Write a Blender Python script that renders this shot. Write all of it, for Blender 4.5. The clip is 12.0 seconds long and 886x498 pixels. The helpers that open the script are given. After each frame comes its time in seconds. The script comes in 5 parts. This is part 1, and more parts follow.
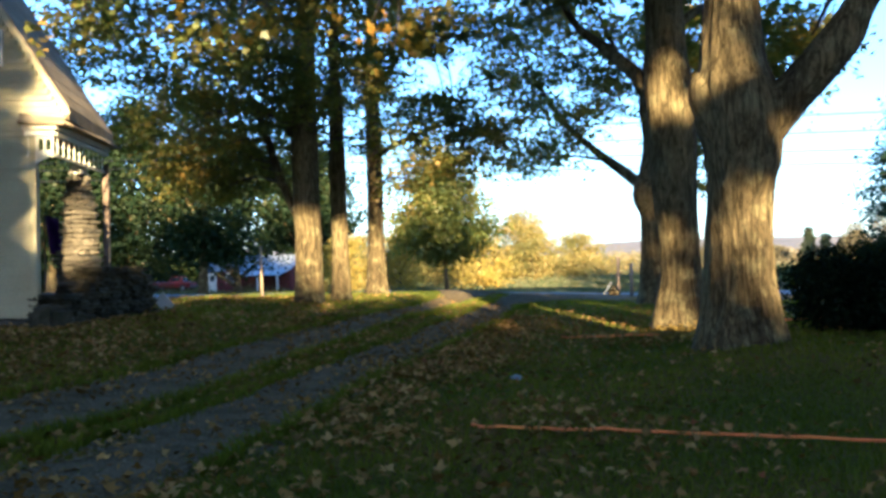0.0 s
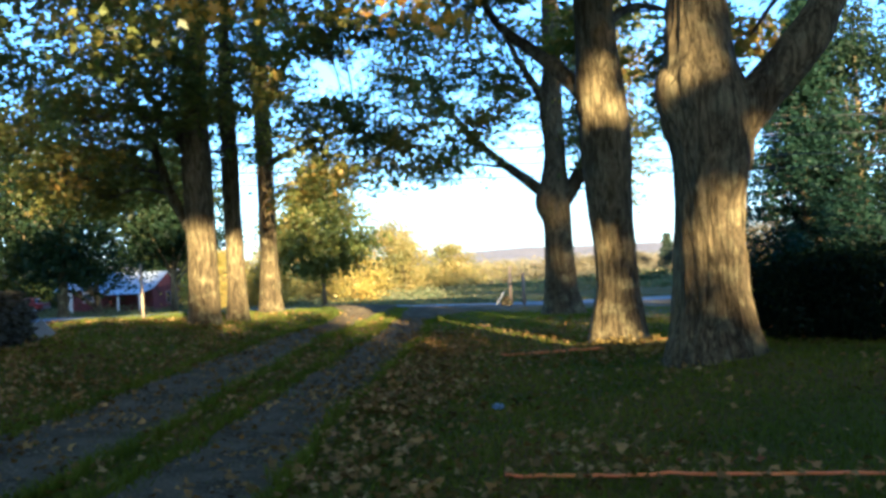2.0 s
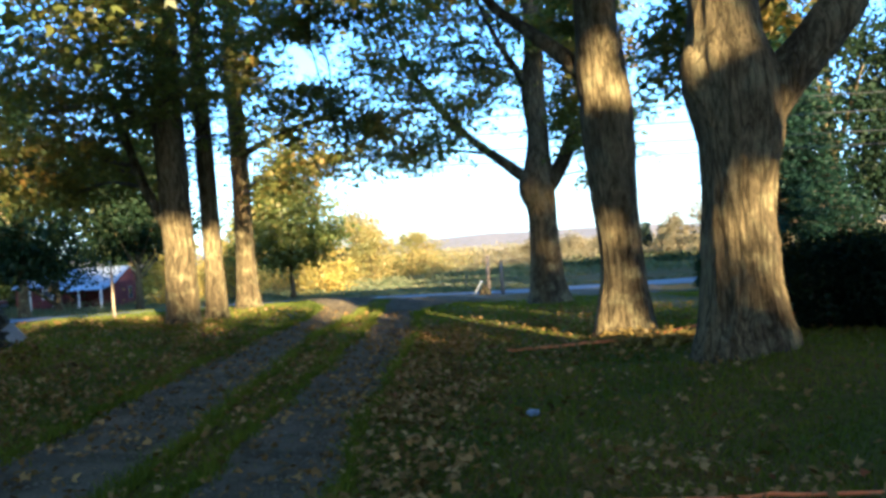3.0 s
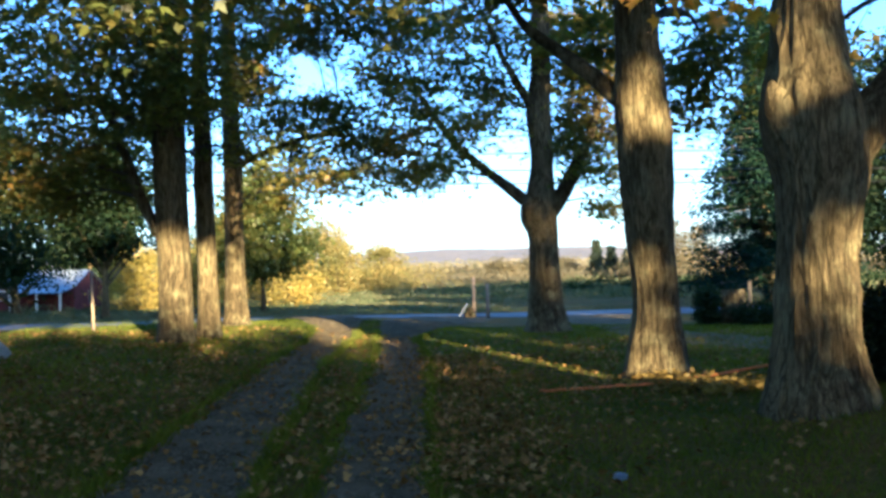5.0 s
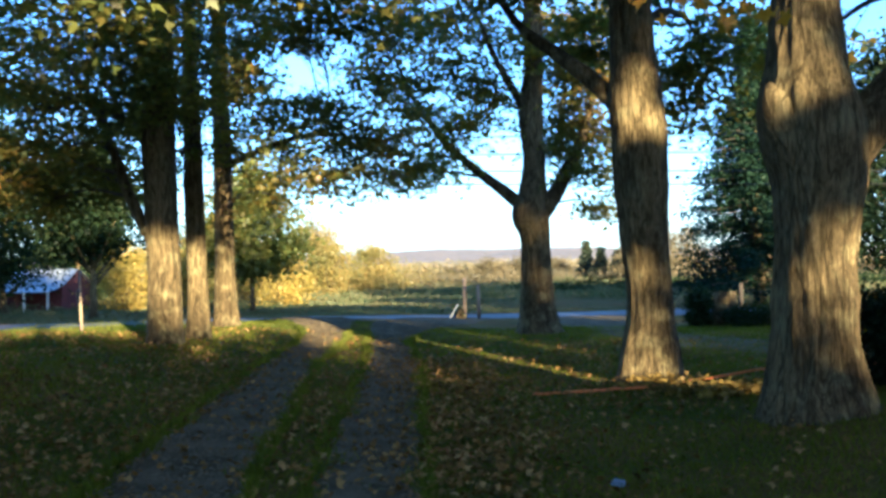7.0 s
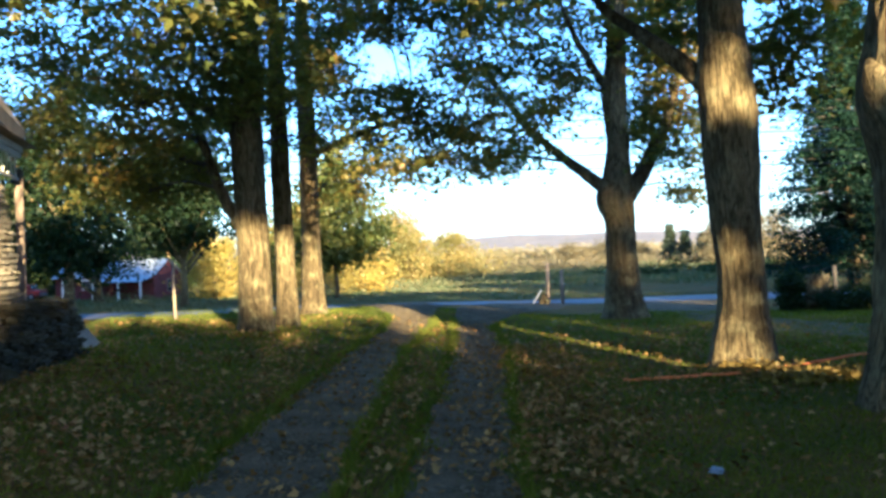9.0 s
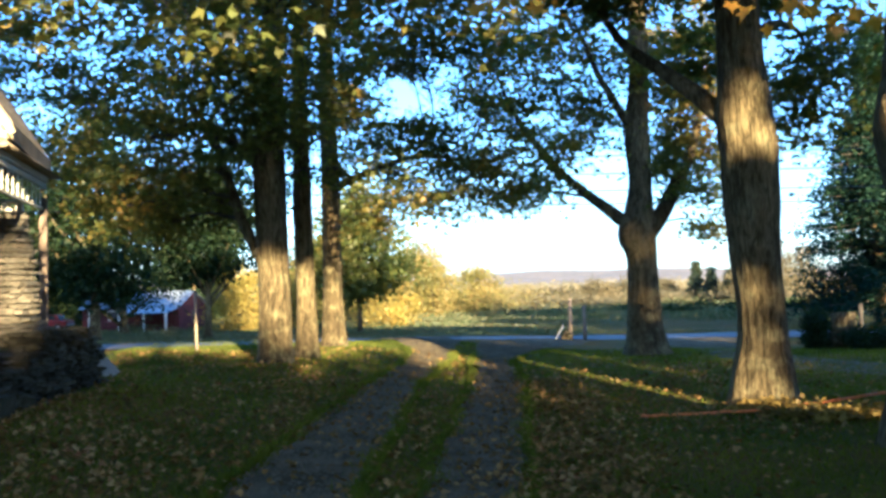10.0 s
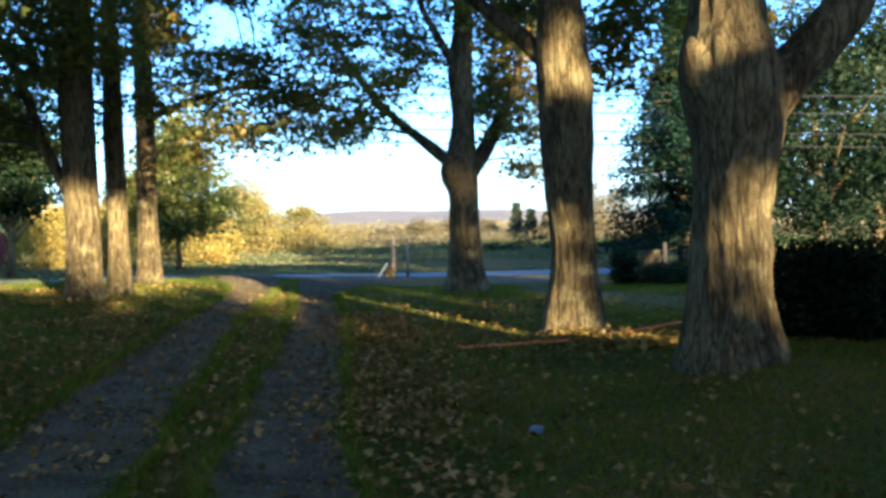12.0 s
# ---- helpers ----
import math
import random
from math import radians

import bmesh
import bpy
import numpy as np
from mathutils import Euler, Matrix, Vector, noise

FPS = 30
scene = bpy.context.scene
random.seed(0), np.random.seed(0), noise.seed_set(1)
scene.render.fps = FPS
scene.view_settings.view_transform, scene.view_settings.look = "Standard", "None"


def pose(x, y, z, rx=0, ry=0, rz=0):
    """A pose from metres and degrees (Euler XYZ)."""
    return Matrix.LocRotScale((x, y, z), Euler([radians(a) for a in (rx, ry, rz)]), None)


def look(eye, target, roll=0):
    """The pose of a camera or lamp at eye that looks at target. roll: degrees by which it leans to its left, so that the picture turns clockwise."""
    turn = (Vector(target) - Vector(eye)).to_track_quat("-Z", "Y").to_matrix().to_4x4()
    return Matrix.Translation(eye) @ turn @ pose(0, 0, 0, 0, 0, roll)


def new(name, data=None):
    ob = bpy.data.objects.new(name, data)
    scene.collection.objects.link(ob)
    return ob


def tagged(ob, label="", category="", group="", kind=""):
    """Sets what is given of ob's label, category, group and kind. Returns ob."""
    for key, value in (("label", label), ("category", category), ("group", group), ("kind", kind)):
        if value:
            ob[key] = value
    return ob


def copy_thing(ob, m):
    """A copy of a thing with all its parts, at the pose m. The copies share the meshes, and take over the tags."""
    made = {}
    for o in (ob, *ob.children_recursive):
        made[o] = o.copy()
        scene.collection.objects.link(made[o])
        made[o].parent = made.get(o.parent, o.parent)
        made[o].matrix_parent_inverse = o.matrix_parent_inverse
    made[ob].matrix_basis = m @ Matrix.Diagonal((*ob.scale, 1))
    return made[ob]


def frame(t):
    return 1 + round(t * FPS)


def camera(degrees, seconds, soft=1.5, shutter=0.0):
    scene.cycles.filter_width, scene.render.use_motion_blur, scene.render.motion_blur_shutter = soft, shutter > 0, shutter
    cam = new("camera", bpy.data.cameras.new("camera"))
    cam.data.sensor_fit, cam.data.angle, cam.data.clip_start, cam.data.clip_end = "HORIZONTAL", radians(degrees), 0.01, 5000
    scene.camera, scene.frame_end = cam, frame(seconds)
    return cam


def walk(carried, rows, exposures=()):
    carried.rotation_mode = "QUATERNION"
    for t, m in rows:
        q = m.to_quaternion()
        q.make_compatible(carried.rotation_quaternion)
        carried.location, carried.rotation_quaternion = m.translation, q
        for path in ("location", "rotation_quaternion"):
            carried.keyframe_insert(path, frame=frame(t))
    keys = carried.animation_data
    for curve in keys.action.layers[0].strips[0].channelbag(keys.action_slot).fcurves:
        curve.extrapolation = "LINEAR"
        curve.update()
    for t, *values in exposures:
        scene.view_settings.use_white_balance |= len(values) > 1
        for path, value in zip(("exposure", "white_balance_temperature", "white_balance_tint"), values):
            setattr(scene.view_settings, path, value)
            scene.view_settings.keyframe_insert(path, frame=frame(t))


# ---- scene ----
cam = camera(50.0, 12.0, 3.2)

PATH = [
    (0, (4.528, -1.808, 1.256), (3.913, 0.095, 1.286), -1.2),
    (0.5, (4.272, -1.689, 1.213), (3.775, 0.248, 1.202), -4.2),
    (1, (3.844, -1.345, 1.253), (3.369, 0.596, 1.327), -2.8),
    (1.5, (3.355, -1.107, 1.286), (2.915, 0.834, 1.481), -1.0),
    (2, (3.092, -0.865, 1.348), (2.761, 1.107, 1.392), -2.6),
    (2.5, (2.76, -0.499, 1.397), (2.389, 1.467, 1.411), -4.4),
    (3, (2.358, -0.19, 1.464), (2.107, 1.794, 1.477), -3.8),
    (3.2, (2.099, -0.243, 1.415), (1.898, 1.747, 1.444), -1.3),
    (4.8, (1.296, 0.506, 1.708), (1.121, 2.498, 1.722), -2.6),
    (5, (1.189, 0.522, 1.749), (1.026, 2.515, 1.789), -1.5),
    (5.5, (1.106, 0.579, 1.822), (0.922, 2.571, 1.84), -2.9),
    (6, (1.109, 0.614, 1.804), (0.91, 2.603, 1.854), -2.0),
    (6.5, (1.109, 0.634, 1.798), (0.936, 2.627, 1.829), -1.6),
    (7, (1.125, 0.652, 1.773), (0.984, 2.646, 1.813), -1.3),
    (7.2, (1.119, 0.626, 1.704), (1.0, 2.622, 1.752), -1.1),
    (8.8, (1.066, 0.585, 1.785), (0.86, 2.574, 1.802), -1.7),
    (9, (1.031, 0.624, 1.787), (0.722, 2.6, 1.802), -2.0),
    (9.5, (1.07, 0.676, 1.737), (0.579, 2.614, 1.79), -1.3),
    (10, (1.148, 0.631, 1.75), (0.789, 2.596, 1.84), -1.4),
    (10.5, (1.177, 0.624, 1.736), (0.817, 2.59, 1.829), -0.9),
    (11, (1.197, 0.638, 1.707), (0.926, 2.618, 1.795), -1.8),
    (11.5, (1.201, 0.667, 1.683), (0.924, 2.648, 1.685), -2.1),
    (12, (1.212, 0.701, 1.66), (1.213, 2.701, 1.616), -1.0),
]
walk(cam, [(t, look(eye, target, roll)) for t, eye, target, roll in PATH], [(0.0, 3.48, 4300, 13), (0.7, 3.32, 4180, 12), (1.5, 3.38, 4160, 11), (2.5, 3.63, 4160, 13), (5.0, 3.42, 4100, 12), (6.5, 3.38, 4120, 12), (9.5, 3.62, 4120, 12), (10.5, 3.40, 4130, 12), (12.0, 3.38, 4130, 12)])

# ---- world, sun and exposure ----
SUN_TRAVEL = Vector((-0.4400, 0.8980, -0.1908))
world = bpy.data.worlds.new("sky")
scene.world = world
world.use_nodes = True
_n = world.node_tree.nodes
_sky = _n.new("ShaderNodeTexSky")
_sky.sky_type, _sky.sun_disc = "NISHITA", False
_sky.sun_elevation, _sky.sun_rotation = radians(11), radians(153.9)
_sky.dust_density, _sky.ozone_density, _sky.air_density = 1.0, 1.5, 1.0
world.node_tree.links.new(_sky.outputs[0], _n["Background"].inputs[0])
_n["Background"].inputs[1].default_value = 0.048
_sun = bpy.data.lights.new("sun", "SUN")
_sun.energy, _sun.angle, _sun.color = 5.0, radians(0.5), (1.0, 0.60, 0.19)
sun = new("sun", _sun)
sun.matrix_world = look((0, 0, 60), Vector((0, 0, 60)) + SUN_TRAVEL)

# ---- small tools ----
rng = np.random.default_rng(7)


def smooth(a, b, x):
    t = np.clip((np.asarray(x, float) - a) / (b - a), 0, 1)
    return t * t * (3 - 2 * t)


def ground_z(x, y):
    """Height of the lawn, the road and the fields."""
    x, y = np.asarray(x, float), np.asarray(y, float)
    house_side = 0.42 * smooth(1.5, -6.5, x) * (1 - smooth(30, 50, y))
    right = 0.26 * smooth(2.5, 5.5, x) * (1 - smooth(12, 20, y)) * smooth(6, 10, y)
    dip = -1.0 * np.exp(-(((y - 86) / 32) ** 2)) * smooth(5, -22, x)
    roll = 0.03 * np.sin(x * 0.9 + 0.4 * y) * np.sin(y * 0.7) * (1 - smooth(30, 50, np.hypot(x, y)))
    far = 3.0 * smooth(160, 700, y) + 6.0 * smooth(200, 900, np.abs(x))
    road_dip = -0.2 * smooth(26, 38, y)
    return -0.09 + road_dip + house_side + right + dip + roll + far


def gz(x, y):
    return float(ground_z(x, y))


def mesh_from(name, verts, faces, material, smooth_shade=False):
    """A mesh from numpy arrays; faces is an (n, 3) or (n, 4) array or a list of such arrays."""
    if not isinstance(faces, list):
        faces = [faces]
    me = bpy.data.meshes.new(name)
    verts = np.asarray(verts, np.float32)
    counts = np.concatenate([np.full(len(f), f.shape[1]) for f in faces])
    loops = np.concatenate([np.asarray(f).ravel() for f in faces])
    me.vertices.add(len(verts))
    me.vertices.foreach_set("co", verts.ravel())
    me.loops.add(len(loops))
    me.loops.foreach_set("vertex_index", loops.astype(np.int32))
    me.polygons.add(len(counts))
    me.polygons.foreach_set("loop_start", np.concatenate([[0], np.cumsum(counts)[:-1]]).astype(np.int32))
    me.polygons.foreach_set("loop_total", counts.astype(np.int32))
    me.materials.append(material)
    me.update(calc_edges=True)
    if smooth_shade:
        me.polygons.foreach_set("use_smooth", np.ones(len(counts), bool))
    me.validate()
    return me


def thing(name, label, category, at=(0, 0, 0), group="", kind="", turn=0.0):
    ob = new(name)
    ob.matrix_world = pose(*at, 0, 0, turn)
    return tagged(ob, label, category, group, kind)


def hang(name, me, parent, label=""):
    """Links a mesh, whose vertices are in the parent's space, under the parent."""
    ob = new(name, me)
    ob.parent = parent
    if label:
        tagged(ob, label)
    return ob


def part(name, bm, material, parent, label="", smooth_shade=False):
    me = bpy.data.meshes.new(name)
    if smooth_shade:
        for f in bm.faces:
            f.smooth = True
    bm.to_mesh(me)
    bm.free()
    me.materials.append(material)
    return hang(name, me, parent, label)


def box(size, at=(0, 0, 0), bevel=0.0, turn=None, bm=None):
    """A bevelled box of that size round a centre, added to bm."""
    own = bmesh.new()
    bmesh.ops.create_cube(own, size=1.0)
    bmesh.ops.scale(own, vec=size, verts=own.verts)
    if bevel:
        bmesh.ops.bevel(own, geom=own.edges[:], offset=bevel, segments=1, affect="EDGES")
    if turn is not None:
        own.transform(turn)
    bmesh.ops.translate(own, vec=at, verts=own.verts)
    if bm is None:
        return own
    me = bpy.data.meshes.new("x")
    own.to_mesh(me)
    own.free()
    bm.from_mesh(me)
    bpy.data.meshes.remove(me)
    return bm


def lathe(profile, segs=16, bm=None, at=(0, 0, 0)):
    """A turned solid from (radius, z) pairs, closed at both ends."""
    bm = bm or bmesh.new()
    rings = [[bm.verts.new((at[0] + r * math.cos(2 * math.pi * k / segs), at[1] + r * math.sin(2 * math.pi * k / segs), at[2] + z)) for k in range(segs)] for r, z in profile]
    for a, b in zip(rings, rings[1:]):
        for k in range(segs):
            bm.faces.new((a[k], a[(k + 1) % segs], b[(k + 1) % segs], b[k]))
    bm.faces.new(rings[0][::-1])
    bm.faces.new(rings[-1])
    return bm


def tube_arrays(points, radii, segs=8, relief=None, close=True):
    """Vertices and quads of a tapered tube; relief(angle, length, point) gives a factor on the radius."""
    p = np.asarray(points, float)
    r = np.asarray(radii, float)
    t = np.gradient(p, axis=0)
    t /= np.linalg.norm(t, axis=1, keepdims=True) + 1e-9
    ref = np.array([1.0, 0.13, 0.0]) if abs(t[0][2]) > 0.5 else np.array([0.0, 0.1, 1.0])
    sides = []
    for d in t:
        s = ref - d * (ref @ d)
        ref = s / np.linalg.norm(s)
        sides.append(ref)
    s = np.array(sides)
    b = np.cross(t, s)
    ang = np.linspace(0, 2 * np.pi, segs, endpoint=False)
    length = np.concatenate([[0], np.cumsum(np.linalg.norm(np.diff(p, axis=0), axis=1))])
    rad = r[:, None] * np.ones(segs)
    if relief is not None:
        rad = rad * relief(ang[None, :], length[:, None])
    v = p[:, None, :] + rad[..., None] * (np.cos(ang)[None, :, None] * s[:, None, :] + np.sin(ang)[None, :, None] * b[:, None, :])
    n = len(p)
    i = np.arange(n - 1)[:, None] * segs
    k = np.arange(segs)[None, :]
    k2 = (k + 1) % segs
    f = np.stack([i + k, i + k2, i + segs + k2, i + segs + k], -1).reshape(-1, 4)
    v = v.reshape(-1, 3)
    if close:
        v = np.vstack([v, p[:1], p[-1:]])
        a, z = len(v) - 2, len(v) - 1
        kk = np.arange(segs)
        e0 = np.stack([np.full(segs, a), (kk + 1) % segs, kk, kk], -1)[:, :3]
        e1 = np.stack([np.full(segs, z), (n - 1) * segs + kk, (n - 1) * segs + (kk + 1) % segs], -1)
        return v, [f, np.vstack([e0, e1])]
    return v, [f]


def curve_points(points, step):
    """Catmull-Rom through rows of (x, y, z, r), resampled."""
    p = np.asarray(points, float)
    q = np.vstack([2 * p[0] - p[1], p, 2 * p[-1] - p[-2]])
    out = []
    for k in range(1, len(q) - 2):
        n = max(2, int(np.linalg.norm(q[k + 1][:3] - q[k][:3]) / step))
        for u in np.linspace(0, 1, n, endpoint=False):
            a, b, c, d = q[k - 1], q[k], q[k + 1], q[k + 2]
            out.append(0.5 * (2 * b + (c - a) * u + (2 * a - 5 * b + 4 * c - d) * u**2 + (3 * b - a - 3 * c + d) * u**3))
    out.append(p[-1])
    return np.array(out)


# ---- materials ----
def material(name, base, rough=0.8, vary=0.25, scale=6.0, second=None, fine=60.0, bump=0.0, metal=0.0, per_piece=0.0, per_island=0.0, bump_scale=None, stretch=(1, 1, 1), spec=0.3):
    """A surface with two scales of variation: large stains between base and second, fine grain, relief, and a change from piece to piece."""
    m = bpy.data.materials.new(name)
    m.use_nodes = True
    nt = m.node_tree
    nodes, link = nt.nodes, nt.links.new
    bsdf = nodes["Principled BSDF"]
    bsdf.inputs["Roughness"].default_value = rough
    bsdf.inputs["Metallic"].default_value = metal
    bsdf.inputs["Specular IOR Level"].default_value = spec
    tex = nodes.new("ShaderNodeTexCoord")
    mp = nodes.new("ShaderNodeMapping")
    mp.inputs["Scale"].default_value = stretch
    link(tex.outputs["Object"], mp.inputs[0])
    big, small = nodes.new("ShaderNodeTexNoise"), nodes.new("ShaderNodeTexNoise")
    big.inputs["Scale"].default_value, small.inputs["Scale"].default_value = scale, fine
    big.inputs["Detail"].default_value, small.inputs["Detail"].default_value = 5, 3
    link(mp.outputs[0], big.inputs["Vector"])
    link(mp.outputs[0], small.inputs["Vector"])
    ramp = nodes.new("ShaderNodeMapRange")
    ramp.inputs[1].default_value, ramp.inputs[2].default_value = 0.35, 0.65
    link(big.outputs[0], ramp.inputs[0])
    mix = nodes.new("ShaderNodeMix")
    mix.data_type = "RGBA"
    second = second or tuple(c * (1 - vary) for c in base)
    mix.inputs[6].default_value, mix.inputs[7].default_value = (*base, 1), (*second, 1)
    link(ramp.outputs[0], mix.inputs[0])
    grain = nodes.new("ShaderNodeMapRange")
    grain.inputs[1].default_value, grain.inputs[2].default_value = 0.3, 0.7
    grain.inputs[3].default_value, grain.inputs[4].default_value = 1 - vary, 1 + vary * 0.6
    link(small.outputs[0], grain.inputs[0])
    last = grain.outputs[0]
    for amount, kind, socket in ((per_piece, "ShaderNodeObjectInfo", "Random"), (per_island, "ShaderNodeNewGeometry", "Random Per Island")):
        if amount:
            info, rg, mul = nodes.new(kind), nodes.new("ShaderNodeMapRange"), nodes.new("ShaderNodeMath")
            rg.inputs[3].default_value, rg.inputs[4].default_value = 1 - amount, 1 + amount
            mul.operation = "MULTIPLY"
            link(info.outputs[socket], rg.inputs[0])
            link(rg.outputs[0], mul.inputs[0])
            link(last, mul.inputs[1])
            last = mul.outputs[0]
    out = nodes.new("ShaderNodeVectorMath")
    out.operation = "SCALE"
    link(mix.outputs[2], out.inputs[0])
    link(last, out.inputs["Scale"])
    link(out.outputs[0], bsdf.inputs["Base Color"])
    if bump:
        bn, src = nodes.new("ShaderNodeBump"), nodes.new("ShaderNodeTexNoise")
        src.inputs["Scale"].default_value, src.inputs["Detail"].default_value = bump_scale or fine, 6
        link(mp.outputs[0], src.inputs["Vector"])
        bn.inputs["Strength"].default_value, bn.inputs["Distance"].default_value = bump, 0.02
        link(src.outputs[0], bn.inputs["Height"])
        link(bn.outputs[0], bsdf.inputs["Normal"])
    return m


def leaf_material(name, colours, translucent=0.45, patch=0.35, sheen=0.015):
    """Leaves: each island takes a colour off the ramp, large patches of the crown lean to one end of it; light shines through."""
    m = bpy.data.materials.new(name)
    m.use_nodes = True
    nt = m.node_tree
    nodes, link = nt.nodes, nt.links.new
    nodes.remove(nodes["Principled BSDF"])
    geo, tex, noi = nodes.new("ShaderNodeNewGeometry"), nodes.new("ShaderNodeTexCoord"), nodes.new("ShaderNodeTexNoise")
    noi.inputs["Scale"].default_value, noi.inputs["Detail"].default_value = patch, 2
    link(tex.outputs["Object"], noi.inputs["Vector"])
    rg = nodes.new("ShaderNodeMapRange")
    rg.inputs[1].default_value, rg.inputs[2].default_value, rg.inputs[3].default_value, rg.inputs[4].default_value = 0.3, 0.7, -0.18, 0.48
    link(noi.outputs[0], rg.inputs[0])
    mul, add = nodes.new("ShaderNodeMath"), nodes.new("ShaderNodeMath")
    mul.operation, mul.inputs[1].default_value = "MULTIPLY", 0.62
    link(geo.outputs["Random Per Island"], mul.inputs[0])
    link(mul.outputs[0], add.inputs[0])
    link(rg.outputs[0], add.inputs[1])
    ramp = nodes.new("ShaderNodeValToRGB")
    for k, c in enumerate(colours):
        pos = k / (len(colours) - 1)
        e = ramp.color_ramp.elements[k] if k < 2 else ramp.color_ramp.elements.new(pos)
        e.position, e.color = pos, (*c, 1)
    ramp.color_ramp.elements[1].position = 1 / (len(colours) - 1)
    link(add.outputs[0], ramp.inputs[0])
    dif, tra, glo = nodes.new("ShaderNodeBsdfDiffuse"), nodes.new("ShaderNodeBsdfTranslucent"), nodes.new("ShaderNodeBsdfGlossy")
    glo.inputs["Roughness"].default_value = 0.45
    link(ramp.outputs[0], dif.inputs[0])
    bright = nodes.new("ShaderNodeVectorMath")
    bright.operation, bright.inputs[1].default_value = "MULTIPLY", (1.5, 1.35, 0.6)
    link(ramp.outputs[0], bright.inputs[0])
    link(bright.outputs[0], tra.inputs[0])
    m1, m2 = nodes.new("ShaderNodeMixShader"), nodes.new("ShaderNodeMixShader")
    m1.inputs[0].default_value, m2.inputs[0].default_value = translucent, sheen
    link(dif.outputs[0], m1.inputs[1])
    link(tra.outputs[0], m1.inputs[2])
    link(m1.outputs[0], m2.inputs[1])
    link(glo.outputs[0], m2.inputs[2])
    link(m2.outputs[0], nodes["Material Output"].inputs[0])
    return m


def bark_material(name, pale, dark, lichen):
    """Bark: long ridges parted by dark cracks, grain along the stem, and patches of lichen."""
    m = material(name, pale, 0.95, 0.35, 1.3, dark, 30, 0.0, stretch=(1, 1, 0.2), spec=0.08)
    nt = m.node_tree
    nodes, link = nt.nodes, nt.links.new
    bsdf = nodes["Principled BSDF"]
    base = bsdf.inputs["Base Color"].links[0].from_socket
    tex, mp = nodes.new("ShaderNodeTexCoord"), nodes.new("ShaderNodeMapping")
    mp.inputs["Scale"].default_value = (1, 1, 0.13)
    link(tex.outputs["Object"], mp.inputs[0])
    height = None
    for scale, width, low in ((9.0, 0.06, 0.36), (30.0, 0.09, 0.55)):
        noi, off, ab, rg = nodes.new("ShaderNodeTexNoise"), nodes.new("ShaderNodeMath"), nodes.new("ShaderNodeMath"), nodes.new("ShaderNodeMapRange")
        noi.inputs["Scale"].default_value, noi.inputs["Detail"].default_value, noi.inputs["Distortion"].default_value = scale, 3, 0.3
        link(mp.outputs[0], noi.inputs["Vector"])
        off.operation, off.inputs[1].default_value = "SUBTRACT", 0.5
        ab.operation = "ABSOLUTE"
        link(noi.outputs[0], off.inputs[0])
        link(off.outputs[0], ab.inputs[0])
        link(ab.outputs[0], rg.inputs[0])
        rg.inputs[1].default_value, rg.inputs[2].default_value, rg.inputs[3].default_value = 0.0, width, low
        if height is None:
            height = rg.outputs[0]
        else:
            mul = nodes.new("ShaderNodeMath")
            mul.operation = "MULTIPLY"
            link(height, mul.inputs[0])
            link(rg.outputs[0], mul.inputs[1])
            height = mul.outputs[0]
    cloud, cr, mix, out = nodes.new("ShaderNodeTexNoise"), nodes.new("ShaderNodeMapRange"), nodes.new("ShaderNodeMix"), nodes.new("ShaderNodeVectorMath")
    cloud.inputs["Scale"].default_value, cloud.inputs["Detail"].default_value = 3.2, 6
    link(tex.outputs["Object"], cloud.inputs["Vector"])
    link(cloud.outputs[0], cr.inputs[0])
    cr.inputs[1].default_value, cr.inputs[2].default_value, cr.inputs[4].default_value = 0.52, 0.66, 0.8
    mix.data_type = "RGBA"
    link(cr.outputs[0], mix.inputs[0])
    link(base, mix.inputs[6])
    mix.inputs[7].default_value = (*lichen, 1)
    out.operation = "SCALE"
    link(mix.outputs[2], out.inputs[0])
    link(height, out.inputs["Scale"])
    link(out.outputs[0], bsdf.inputs["Base Color"])
    bump = nodes.new("ShaderNodeBump")
    bump.inputs["Strength"].default_value, bump.inputs["Distance"].default_value = 0.7, 0.02
    link(height, bump.inputs["Height"])
    link(bump.outputs[0], bsdf.inputs["Normal"])
    return m


BARK = bark_material("bark", (0.168, 0.130, 0.055), (0.060, 0.046, 0.022), (0.175, 0.150, 0.068))
TWIG = material("twig", (0.08, 0.066, 0.045), 0.9, 0.3, 4, None, 40)
LEAF = leaf_material("maple_leaf", [(0.072, 0.094, 0.019), (0.108, 0.128, 0.021), (0.146, 0.148, 0.022), (0.205, 0.166, 0.022), (0.33, 0.205, 0.020)], 0.55, sheen=0.02)
LEAF_BOUGH = leaf_material("bough_leaf", [(0.24, 0.180, 0.012), (0.38, 0.230, 0.012), (0.48, 0.250, 0.012), (0.47, 0.200, 0.016)], 0.5, 1.2)
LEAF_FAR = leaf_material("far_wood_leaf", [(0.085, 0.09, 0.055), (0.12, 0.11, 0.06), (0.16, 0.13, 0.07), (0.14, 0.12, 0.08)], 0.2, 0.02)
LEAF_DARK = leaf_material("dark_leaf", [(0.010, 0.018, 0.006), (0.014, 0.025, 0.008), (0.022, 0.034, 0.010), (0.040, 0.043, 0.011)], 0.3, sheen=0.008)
# leaf green darkened to put shade on crowns that the sun still reaches
LEAF_SHADE = leaf_material("shade_darkened_leaf", [(0.010, 0.019, 0.009), (0.015, 0.027, 0.011), (0.024, 0.036, 0.014), (0.050, 0.054, 0.018)], 0.35, sheen=0.004)
